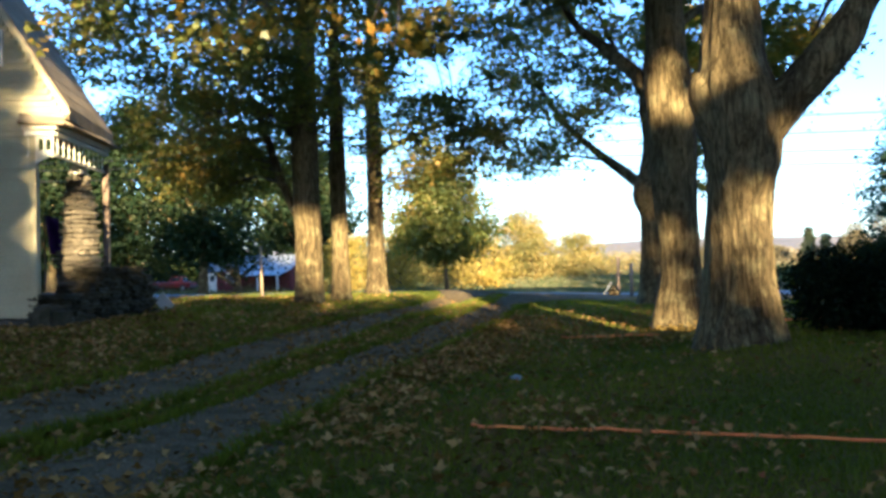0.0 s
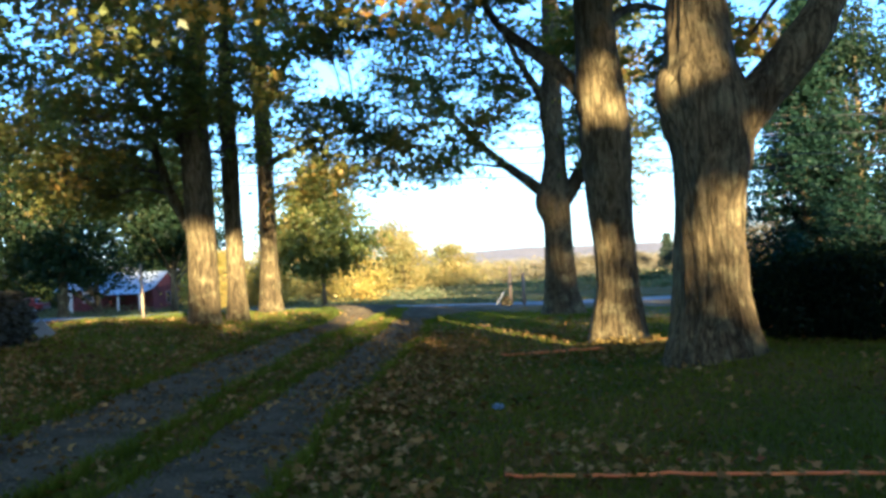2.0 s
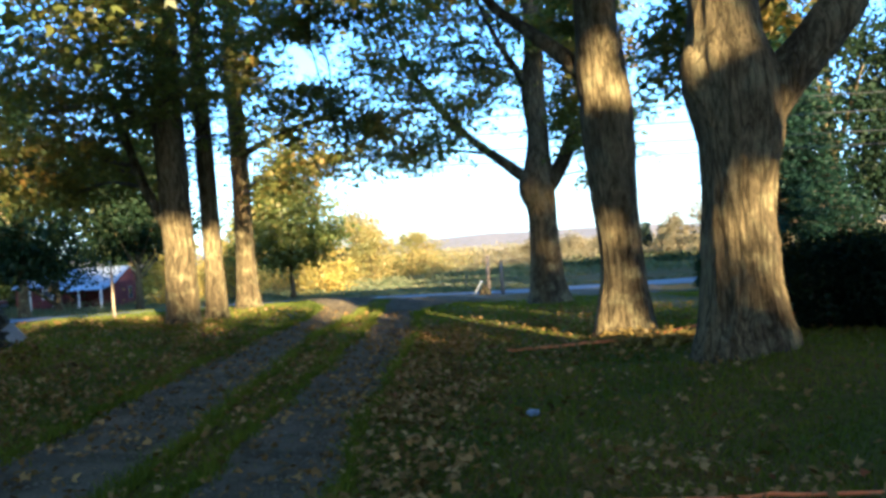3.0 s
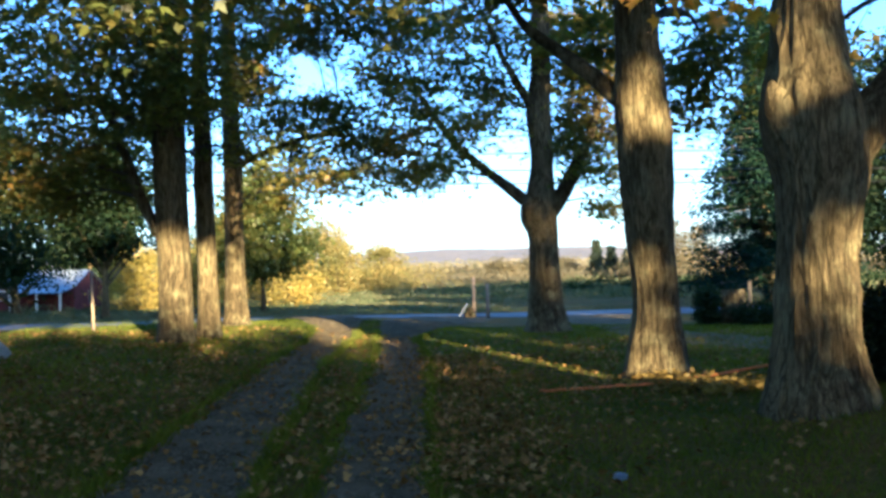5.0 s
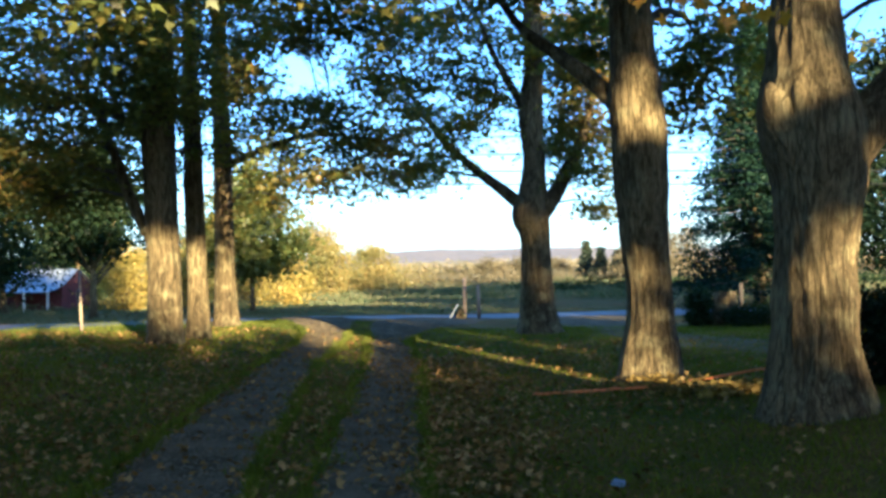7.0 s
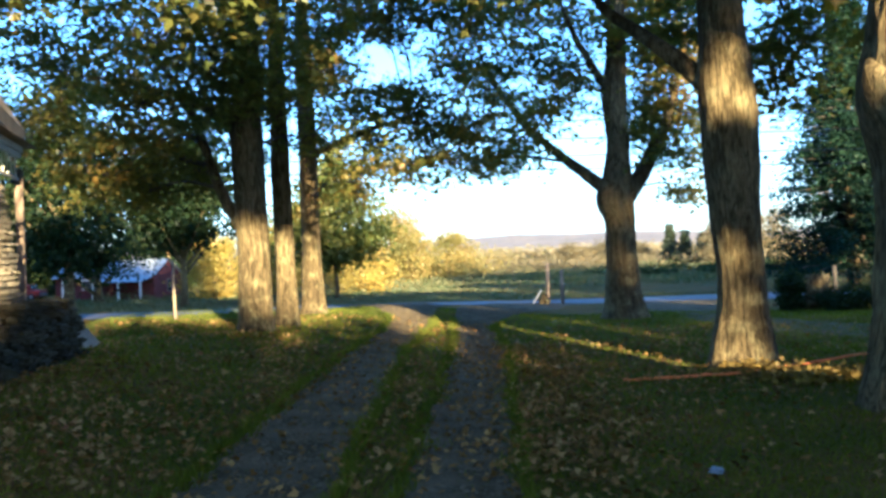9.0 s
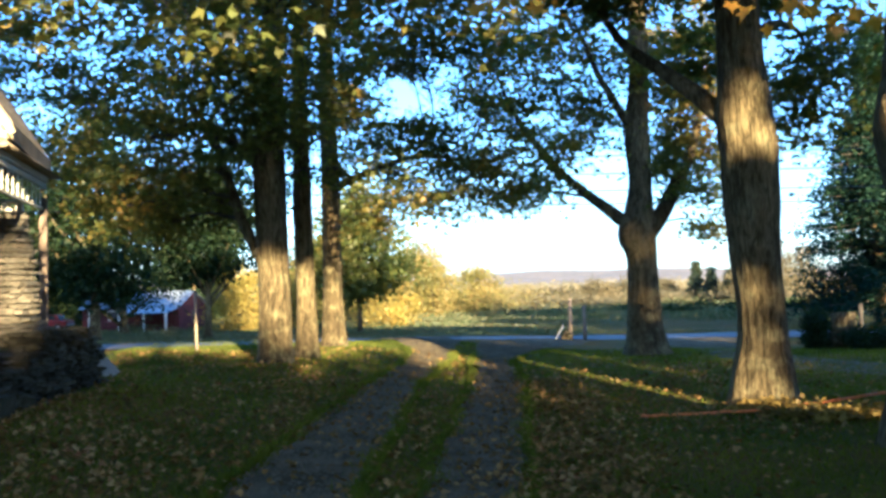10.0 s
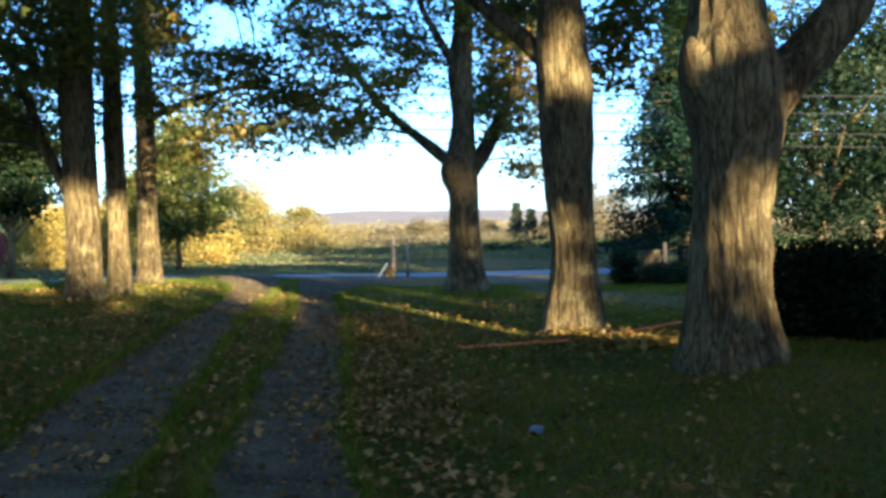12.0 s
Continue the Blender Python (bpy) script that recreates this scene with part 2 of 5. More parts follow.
LEAF_PILE = leaf_material("leaf_pile", [(0.12, 0.085, 0.02), (0.22, 0.155, 0.025), (0.34, 0.24, 0.03)], 0.3, 1.0)
LEAF_YOUNG = leaf_material("young_maple_leaf", [(0.070, 0.095, 0.018), (0.115, 0.130, 0.022), (0.21, 0.170, 0.027)], 0.5)
LEAF_BUSH = leaf_material("bush_leaf", [(0.17, 0.155, 0.022), (0.26, 0.205, 0.026), (0.36, 0.255, 0.030)], 0.4)
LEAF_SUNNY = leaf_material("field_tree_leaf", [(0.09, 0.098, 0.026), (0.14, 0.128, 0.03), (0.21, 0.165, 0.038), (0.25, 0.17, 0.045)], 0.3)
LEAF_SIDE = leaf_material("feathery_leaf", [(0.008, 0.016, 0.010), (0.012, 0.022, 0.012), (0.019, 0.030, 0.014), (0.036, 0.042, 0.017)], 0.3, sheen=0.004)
# autumn leaf colours muted to carry the haze of distance
LEAF_HAZED = leaf_material("hazed_leaf", [(0.085, 0.080, 0.045), (0.11, 0.095, 0.05), (0.15, 0.115, 0.055)], 0.3)
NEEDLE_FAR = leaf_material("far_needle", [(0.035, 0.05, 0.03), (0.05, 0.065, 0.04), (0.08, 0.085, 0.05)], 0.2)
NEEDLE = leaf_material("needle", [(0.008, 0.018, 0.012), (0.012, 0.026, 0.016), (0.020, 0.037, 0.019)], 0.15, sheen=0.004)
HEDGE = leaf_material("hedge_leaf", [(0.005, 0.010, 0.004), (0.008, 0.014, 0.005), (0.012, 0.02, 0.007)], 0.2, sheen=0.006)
FALLEN = leaf_material("fallen_leaf", [(0.070, 0.046, 0.011), (0.125, 0.075, 0.017), (0.18, 0.105, 0.022), (0.27, 0.175, 0.052), (0.16, 0.058, 0.017)], 0.1, 0.8, 0.008)
BLADE = leaf_material("grass_blade", [(0.052, 0.066, 0.004), (0.084, 0.102, 0.006), (0.150, 0.140, 0.010)], 0.4, 0.5, 0.005)
# meadow greens are lightened here to include the haze over the field
TALL = leaf_material("meadow_grass", [(0.045, 0.066, 0.024), (0.065, 0.082, 0.032), (0.10, 0.098, 0.042), (0.16, 0.13, 0.056)], 0.25, 0.06)
LAWN = material("lawn", (0.062, 0.060, 0.008), 0.95, 0.4, 0.5, (0.100, 0.060, 0.012), 18, 0.8, bump_scale=30, spec=0.03)
GRAVEL = material("gravel", (0.122, 0.100, 0.054), 0.95, 0.5, 2.2, (0.060, 0.047, 0.021), 55, 1.0, bump_scale=60, spec=0.03)
PEBBLE = material("pebble", (0.140, 0.113, 0.062), 0.9, 0.3, 3.0, (0.085, 0.066, 0.034), 40, 0.0, per_island=0.18, spec=0.05)
ASPHALT = material("asphalt", (0.085, 0.086, 0.090), 0.75, 0.2, 0.6, (0.066, 0.067, 0.070), 90, 0.4)
SIDING = material("siding_paint", (0.34, 0.31, 0.18), 0.65, 0.1, 1.2, (0.27, 0.245, 0.14), 30, 0.1, per_piece=0.04)
TRIM = material("white_trim", (0.58, 0.56, 0.47), 0.55, 0.1, 2.0, (0.47, 0.45, 0.37), 30)
SHINGLE = material("shingle", (0.26, 0.21, 0.13), 0.95, 0.25, 2.0, (0.18, 0.145, 0.09), 60, 0.5, per_piece=0.15)
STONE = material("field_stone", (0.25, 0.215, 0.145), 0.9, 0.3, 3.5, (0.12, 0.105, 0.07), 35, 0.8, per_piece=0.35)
# darker copy of the field stone: the porch wall's shade is in its colour
STONE_SHADED = material("shade_darkened_stone", (0.066, 0.057, 0.036), 0.95, 0.35, 3.5, (0.028, 0.028, 0.015), 35, 0.8, per_piece=0.4, spec=0.1)
MORTAR = material("mortar", (0.10, 0.09, 0.07), 0.95, 0.25, 6, None, 60, 0.5)
CONCRETE = material("concrete", (0.40, 0.39, 0.36), 0.9, 0.2, 2.5, (0.30, 0.29, 0.26), 50, 0.4)
BLACK_METAL = material("black_metal", (0.008, 0.008, 0.007), 0.6, 0.2, 8, None, 40, spec=0.2)
ROPE = material("orange_cord", (0.80, 0.23, 0.03), 0.6, 0.12, 3, (0.66, 0.16, 0.03), 60)
POST_WOOD = material("weathered_wood", (0.20, 0.15, 0.10), 0.9, 0.35, 4, (0.12, 0.09, 0.065), 30, 0.5, stretch=(1, 1, 0.2))
PALE_WOOD = material("pale_wood", (0.25, 0.20, 0.13), 0.85, 0.25, 4, (0.15, 0.12, 0.08), 30, 0.4, stretch=(1, 1, 0.2))
RED_BOARD = material("red_board", (0.085, 0.020, 0.016), 0.8, 0.25, 1.5, (0.058, 0.015, 0.013), 25, per_piece=0.12)
TIN = material("tin_roof", (0.24, 0.27, 0.29), 0.55, 0.15, 1.0, (0.18, 0.20, 0.22), 20, metal=0.3, per_piece=0.06)
PURPLE = material("purple_cloth", (0.10, 0.035, 0.17), 0.9, 0.2, 5, (0.07, 0.025, 0.13), 60)
RED_PAINT = material("red_car_paint", (0.12, 0.012, 0.012), 0.3, 0.08, 2, None, 30, spec=0.6)
RUBBER = material("rubber", (0.02, 0.02, 0.02), 0.8, 0.2, 8)
PAPER = material("pale_paper", (0.20, 0.23, 0.27), 0.7, 0.1, 8)
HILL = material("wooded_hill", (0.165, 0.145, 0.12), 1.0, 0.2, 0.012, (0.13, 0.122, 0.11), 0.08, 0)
GLASS = bpy.data.materials.new("window_glass")
GLASS.use_nodes = True
GLASS.node_tree.nodes["Principled BSDF"].inputs["Base Color"].default_value = (0.03, 0.035, 0.04, 1)
GLASS.node_tree.nodes["Principled BSDF"].inputs["Roughness"].default_value = 0.06
LAMP_GLASS = bpy.data.materials.new("frosted_glass")
LAMP_GLASS.use_nodes = True
_b = LAMP_GLASS.node_tree.nodes["Principled BSDF"]
_b.inputs["Base Color"].default_value, _b.inputs["Roughness"].default_value, _b.inputs["Transmission Weight"].default_value = (0.22, 0.25, 0.24, 1), 0.3, 0.5

# ---- ground ----
_u = np.linspace(-1, 1, 281)
_gx = 2.0 + 20 * _u + 2400 * np.sign(_u) * np.abs(_u) ** 7
_v = np.linspace(-1, 1, 301)
_gy = 18.0 + 34 * _v + 2600 * np.sign(_v) * np.abs(_v) ** 7
_X, _Y = np.meshgrid(_gx, _gy)
_Z = ground_z(_X, _Y)
_w = len(_gx)
_i = (np.arange(len(_gy) - 1)[:, None] * _w + np.arange(_w - 1)[None, :]).ravel()
ground = new("ground", mesh_from("ground", np.stack([_X, _Y, _Z], -1).reshape(-1, 3), np.stack([_i, _i + 1, _i + _w + 1, _i + _w], -1), LAWN, True))
tagged(ground, "shaded autumn lawn and meadow, green and brown grass", "ground", kind="structure")


def ribbon(name, label, left, right, mat, lift, category, rough_edge=0.0, across=6, step=0.35):
    """A strip of paving that follows the ground between two edge lines."""
    a, b = (curve_points([(x, y, 0, 0) for x, y in side], 0.25) for side in (left, right))
    n = int(max(np.linalg.norm(np.diff(a[:, :2], axis=0), axis=1).sum(), 4) / step)
    u = np.linspace(0, 1, n)
    a, b = (np.stack([np.interp(u, np.linspace(0, 1, len(s)), s[:, k]) for k in (0, 1)], -1) for s in (a, b))
    if rough_edge:
        wob = lambda: np.convolve(rng.normal(0, 1, n + 6), np.ones(4) / 4, "same")[3 : n + 3, None] * rough_edge  # noqa: E731
        d = (b - a) / np.linalg.norm(b - a, axis=1, keepdims=True)
        a, b = a + d * wob(), b + d * wob()
    w = np.linspace(0, 1, across)[None, :, None]
    p = a[:, None] * (1 - w) + b[:, None] * w
    z = ground_z(p[..., 0], p[..., 1]) + lift
    z[:, 0] -= lift + 0.03
    z[:, -1] -= lift + 0.03
    v = np.concatenate([p, z[..., None]], -1).reshape(-1, 3)
    i = (np.arange(n - 1)[:, None] * across + np.arange(across - 1)[None, :]).ravel()
    ob = new(name, mesh_from(name, v, np.stack([i, i + 1, i + across + 1, i + across], -1), mat, True))
    return tagged(ob, label, category, kind="structure")


ribbon("road", "grey asphalt country road past the lawn", [(-80, 15), (-35, 21.5), (-10.5, 26.5), (-6.5, 31), (-3, 35.5), (-0.5, 38.4), (4, 38.7), (10, 38.3), (16, 39.5), (40, 45), (90, 57)], [(-80, 22), (-35, 28.5), (-13, 33), (-6.5, 38.5), (-3, 41.2), (0, 42.5), (6, 43.6), (12, 45), (16, 46), (40, 51), (90, 63)], ASPHALT, 0.03, "road", 0.04)
ribbon("side_drive", "dark gravel side drive branching off the road", [(1.5, 39), (2.8, 30.5), (3.7, 23.6), (5.0, 21.0), (7.5, 17.5), (14, 11), (22, 5)], [(7.0, 38.8), (5.6, 30.0), (5.9, 26.6), (7.3, 24.0), (10.0, 20.4), (16, 14), (24, 8)], GRAVEL, 0.02, "driveway", 0.08)
# edges of the two wheel tracks, from the near end to the road
TRACKS = (([(-2.6, -20), (-2.2, -6), (-2.1, 2), (-2.05, 5), (-2.25, 8), (-2.45, 10), (-2.83, 13), (-3.28, 17.6), (-3.9, 23.3), (-5.6, 29), (-8.0, 32.5)],
           [(-0.9, -20), (-0.6, -6), (-0.5, 2), (-0.6, 5), (-0.95, 8), (-1.24, 10), (-1.64, 13), (-2.30, 17.8), (-2.75, 23.2), (-3.5, 28.6), (-4.4, 37.0)]),
          ([(-0.3, -20), (0.1, -6), (-0.1, 2), (-0.25, 5), (-0.55, 8), (-0.80, 10), (-1.12, 13.3), (-1.62, 18.1), (-2.35, 23), (-3.1, 28.6), (-4.0, 37.0)],
           [(1.1, -20), (1.4, -6), (1.35, 2), (1.0, 5), (0.5, 8), (0.30, 10), (-0.06, 13.4), (-0.52, 18.3), (-1.3, 22.9), (-1.1, 29.5), (1.0, 39.0)]))
for _l, _r in TRACKS:
    ribbon("wheel_track", "grey gravel wheel track with scattered dead leaves", _l, _r, GRAVEL, 0.035, "driveway", 0.3)


# ---- trees ----
def wave_noise(a, l, around, per_metre, gen):
    """Smooth random values in -1..1 over angle (periodic) and length, in cells."""
    rows = 220
    g = gen.uniform(-1, 1, (around, rows))
    u = (a / (2 * np.pi) * around) % around
    w = (l * per_metre) % (rows - 1)
    i, j = np.floor(u).astype(int), np.floor(w).astype(int)
    fu, fw = u - i, w - j
    fu, fw = fu * fu * (3 - 2 * fu), fw * fw * (3 - 2 * fw)
    i, i2 = i % around, (i + 1) % around
    return (g[i, j] * (1 - fu) + g[i2, j] * fu) * (1 - fw) + (g[i, j + 1] * (1 - fu) + g[i2, j + 1] * fu) * fw


def bark_relief(furrows, depth, seed, flare=0.0, flare_len=0.55, lobes=6):
    """Plates and furrows of bark, lumps, and spreading roots at the foot."""
    def f(a, l):
        gen = np.random.default_rng(seed)
        a, l = np.broadcast_arrays(a, l)
        warp = 0.05 * wave_noise(a, l, 5, 0.5, gen) + 0.02 * wave_noise(a, l, 11, 3.0, gen)
        plate = wave_noise(a + warp, l, furrows, 1.1, gen)
        fine = wave_noise(a + 0.5 * warp, l, furrows * 2, 4.5, gen)
        plate = 1 - np.abs(plate) ** 0.8 * 1.6
        lump = 0.045 * wave_noise(a, l, 4, 0.8, gen) + 0.025 * wave_noise(a, l, 8, 2.0, gen)
        root = flare * np.exp(-l / flare_len) * (0.7 + 0.6 * wave_noise(a, 0 * l, lobes, 1.0, gen))
        return 0.965 + depth * (0.75 * plate + 0.35 * fine) + lump + root

    return f


def leaf_arrays(centres, size, droop=0.35, gen=None, flat=0.75, wide=0.42):
    """Folded kite-shaped leaves round the given places."""
    gen = gen or rng
    n = len(centres)
    az = gen.uniform(0, 2 * np.pi, n)
    d = np.stack([np.cos(az), np.sin(az), gen.normal(-droop, 0.35, n)], -1)
    d /= np.linalg.norm(d, axis=1, keepdims=True)
    nrm = gen.normal(0, 1 - flat + 0.25, (n, 3)) + np.array([0, 0, flat])
    s = np.cross(nrm, d)
    s /= np.linalg.norm(s, axis=1, keepdims=True) + 1e-9
    up = np.cross(d, s)
    sz = (np.asarray(size) * gen.uniform(0.65, 1.3, n))[:, None]
    v = np.stack([centres, centres + d * sz * 0.45 + s * sz * wide + up * sz * 0.10, centres + d * sz, centres + d * sz * 0.45 - s * sz * wide + up * sz * 0.10], 1)
    return v.reshape(-1, 3), np.arange(4 * n).reshape(-1, 4)


def lobed_arrays(centres, size, gen, droop=0.35, flat=0.75):
    """Maple leaves of five points: a long lobe folded along its rib, and a pair of side lobes that share its stalk."""
    n = len(centres)
    az = gen.uniform(0, 2 * np.pi, n)
    d = np.stack([np.cos(az), np.sin(az), gen.normal(-droop, 0.4, n)], -1)
    d /= np.linalg.norm(d, axis=1, keepdims=True)
    nrm = gen.normal(0, 1 - flat + 0.25, (n, 3)) + np.array([0, 0, flat])
    s = np.cross(nrm, d)
    s /= np.linalg.norm(s, axis=1, keepdims=True) + 1e-9
    up = np.cross(d, s)
    sz = (np.asarray(size) * gen.uniform(0.6, 1.25, n))[:, None]
    v = np.stack([centres, centres + sz * (0.5 * d + 0.26 * s + 0.08 * up), centres + sz * d, centres + sz * (0.5 * d - 0.26 * s + 0.08 * up),
                  centres + sz * (0.42 * d + 0.58 * s - 0.05 * up), centres + sz * (0.40 * d + 0.03 * up), centres + sz * (0.42 * d - 0.58 * s - 0.05 * up)], 1)
    f = np.array([[0, 1, 2, 3], [0, 4, 5, 6]])
    return v.reshape(-1, 3), (np.arange(n)[:, None, None] * 7 + f[None]).reshape(-1, 4)


def stack_arrays(pieces):
    vs, quads, tris, k = [], [], [], 0
    for v, fs in pieces:
        for f in fs if isinstance(fs, list) else [fs]:
            (quads if f.shape[1] == 4 else tris).append(f + k)
        vs.append(v)
        k += len(v)
    return np.vstack(vs), [np.vstack(g) for g in (quads, tris) if g]


def maple(name, label, trunk, limbs, crown, seed, leaves=2400, leaf=0.115, leaf_mat=None, furrows=26, depth=0.06, flare=0.35, segs=48, group="", step=0.12, clumps=18, spread=0.46):
    """A broadleaf tree: trunk and limbs as rows of (x, y, z, radius), the crown as rows of (x, y, z, radius) of leafy boughs."""
    gen = np.random.default_rng(seed)
    x0, y0 = trunk[0][0], trunk[0][1]
    base = np.array([x0, y0, gz(x0, y0)])
    top = thing(name, label, "tree", base, group)
    rows = curve_points([(x, y, z if k else base[2] - 0.12, r) for k, (x, y, z, r) in enumerate(trunk)], step)
    v, f = tube_arrays(rows[:, :3], rows[:, 3], segs, bark_relief(furrows, depth, seed, flare))
    hang("trunk", mesh_from("trunk", v - base, f, BARK, True), top)
    wood = [rows]
    for k, limb in enumerate(limbs):
        lr = curve_points(limb, step * 1.3)
        v, f = tube_arrays(lr[:, :3], lr[:, 3], max(10, segs // 3), bark_relief(12, depth * 0.7, seed + k + 1))
        hang("limb", mesh_from("limb", v - base, f, BARK, True), top)
        wood.append(lr)
    wood = np.vstack([w[w[:, 2] > 2.2] if (w[:, 2] > 2.2).any() else w for w in wood])
    twigs, places, sizes = [], [], []
    for cx, cy, cz, cr in crown:
        c = np.array([cx, cy, cz])
        dist = np.linalg.norm(wood[:, :3] - c, axis=1) + 1.2 * np.maximum(0, wood[:, 2] - cz)
        src = wood[np.argmin(dist)]
        r0 = min(src[3] * 0.6, 0.02 + 0.012 * np.linalg.norm(src[:3] - c))
        mid = (src[:3] + c) / 2 + np.array([*gen.normal(0, 0.12, 2), 0.25 * np.linalg.norm(src[:3] - c) * 0.3])
        bough = curve_points([(*src[:3], r0), (*mid, r0 * 0.65), (*c, r0 * 0.35)], 0.3)
        twigs.append(tube_arrays(bough[:, :3], bough[:, 3], 5, None, False))
        m = max(5, int(1.5 * clumps * cr**1.6 / 0.9))
        off = gen.normal(0, 1, (m, 3))
        off *= (gen.uniform(0.25, 1, m) ** 0.5 / np.linalg.norm(off, axis=1))[:, None] * cr
        off[:, 2] *= 0.75
        for o in off:
            e = c + o
            k = gen.integers(len(bough) // 2, len(bough))
            p0 = bough[k][:3]
            tw = curve_points([(*p0, 0.008), (*((p0 + e) / 2 + gen.normal(0, 0.06, 3)), 0.005), (*e, 0.003)], 0.4)
            twigs.append(tube_arrays(tw[:, :3], tw[:, 3], 3, None, False))
            q = int(0.37 * leaves / clumps * gen.uniform(0.5, 1.5) * (0.35 if cz > 9 else 1))
            sizes.append(np.full(q, leaf * ((2.7 if cy < 18 else 1.7) if cz > 9 else 1.45)))
            # a flat spray that reaches out from its bough, tilted and drooping towards the rim
            a = math.atan2(o[1], o[0]) + gen.normal(0, 0.5)
            reach, wide = spread * gen.uniform(0.75, 1.45), spread * gen.uniform(0.4, 0.8)
            lay = np.clip(gen.normal(0, 1, (q, 3)), -1.6, 1.6) * np.array([reach, wide, spread * 0.13])
            lay[:, 2] += lay[:, 0] * gen.normal(-0.12, 0.15) + lay[:, 1] * gen.normal(0, 0.2) - 0.22 * (lay[:, 0] ** 2 + lay[:, 1] ** 2)
            ca, sa = math.cos(a), math.sin(a)
            places.append(e + np.stack([lay[:, 0] * ca - lay[:, 1] * sa, lay[:, 0] * sa + lay[:, 1] * ca, lay[:, 2]], -1))
    v, f = stack_arrays(twigs)
    tagged(hang("branchwork", mesh_from("branchwork", v - base, f, TWIG, True), top), kind="stuff")
    v, f = lobed_arrays(np.vstack(places), np.concatenate(sizes), gen)
    tagged(hang("crown", mesh_from("crown", v - base, f, leaf_mat or LEAF), top), kind="stuff")
    return top


AVENUE = "old maples along the drive"
maple("maple_tree", "massive old maple with furrowed sunlit bark and a forking limb",
      [(4.40, 11.15, 0, 0.57), (4.39, 11.15, 0.3, 0.53), (4.39, 11.15, 0.7, 0.475), (4.40, 11.15, 1.6, 0.435), (4.44, 11.15, 2.25, 0.455), (4.46, 11.15, 2.7, 0.52), (4.42, 11.15, 3.1, 0.57), (4.37, 11.15, 3.45, 0.555), (4.36, 11.15, 3.9, 0.44), (4.37, 11.15, 4.7, 0.345), (4.44, 11.1, 5.5, 0.29), (4.40, 11.0, 8, 0.23), (4.3, 11.0, 11, 0.10)],
      [[(4.55, 11.15, 2.70, 0.34), (5.00, 11.15, 3.24, 0.29), (5.38, 11.15, 3.63, 0.27), (5.72, 11.15, 4.03, 0.25), (5.90, 11.15, 4.36, 0.20), (6.18, 11.15, 4.9, 0.18), (6.50, 11.2, 6.2, 0.14), (6.9, 11.2, 9, 0.05)],
       [(4.34, 11.05, 2.95, 0.24), (4.10, 10.96, 3.28, 0.27), (3.98, 10.96, 3.50, 0.19), (3.93, 11.0, 3.66, 0.05)]],
      # the high outer boughs are out of view, added to darken the lawn below
      [(5.6, 14.0, 5.9, 0.6), (5.6, 15.0, 4.9, 0.5), (5.8, 12.0, 7.2, 1.2), (4.5, 11.0, 7.6, 1.5), (3.4, 12.0, 7.6, 1.4), (6.9, 11.0, 7.3, 1.2), (4.6, 11, 10, 2.0), (6.5, 11.5, 9.6, 1.5), (3, 11.5, 9.8, 1.6), (2, 8, 11, 2.6), (5, 7, 10.5, 2.6), (0.5, 11, 11, 2.4), (7.5, 9, 10.5, 2.4), (8, 13, 10, 2.2), (3, 4, 11.5, 2.4), (6.5, 4, 11, 2.4), (8.2, 6, 9.6, 2.2), (7.4, 2.5, 9.8, 2.2), (9.4, 9, 9.4, 2.0), (6.4, 8, 9.6, 2.0), (5, 3, 12, 3), (9, 3, 12, 3), (8, 8, 12, 3), (11, 6, 11.5, 3), (9, -1, 12, 3), (5, -1.5, 12, 3)],
      11, furrows=26, depth=0.085, segs=144, flare=0.30, group=AVENUE, step=0.07)
maple("maple_tree", "tall old maple with leaves piled at its sunlit foot",
      [(3.32, 15.95, 0, 0.47), (3.32, 15.95, 0.4, 0.43), (3.32, 15.95, 1.2, 0.365), (3.25, 15.95, 2.2, 0.40), (3.24, 15.95, 3.1, 0.435), (3.20, 15.95, 4.3, 0.44), (3.16, 15.95, 5.2, 0.36), (3.10, 15.95, 6.8, 0.32), (3.05, 16, 8.5, 0.25), (3.0, 16.1, 12, 0.10)],
      [[(3.0, 15.95, 4.2, 0.16), (2.55, 16.2, 4.75, 0.15), (2.0, 16.6, 5.3, 0.12), (1.3, 17, 6.0, 0.08), (0.7, 17.3, 7.2, 0.04)],
       [(3.2, 16.1, 5.4, 0.10), (3.8, 17.2, 6.1, 0.08), (4.6, 19.2, 6.5, 0.05), (5.1, 20.6, 6.3, 0.02)]],
      [(5.0, 21.0, 5.8, 0.8), (5.1, 21.0, 5.0, 0.6), (5.3, 20.0, 6.2, 0.8), (3.6, 17.0, 7.2, 1.4), (2.7, 20.0, 6.4, 0.7), (1.3, 17.0, 6.9, 1.0), (1.9, 16.0, 8.0, 1.4), (0.6, 16.0, 7.2, 1.0), (4.0, 17.0, 8.6, 1.3), (0.6, 15.0, 7.9, 1.3), (3, 16, 10.5, 2.2), (1, 16, 10, 1.8), (5, 17, 10, 1.6)],
      12, furrows=30, depth=0.06, segs=96, flare=0.28, group=AVENUE, step=0.09)
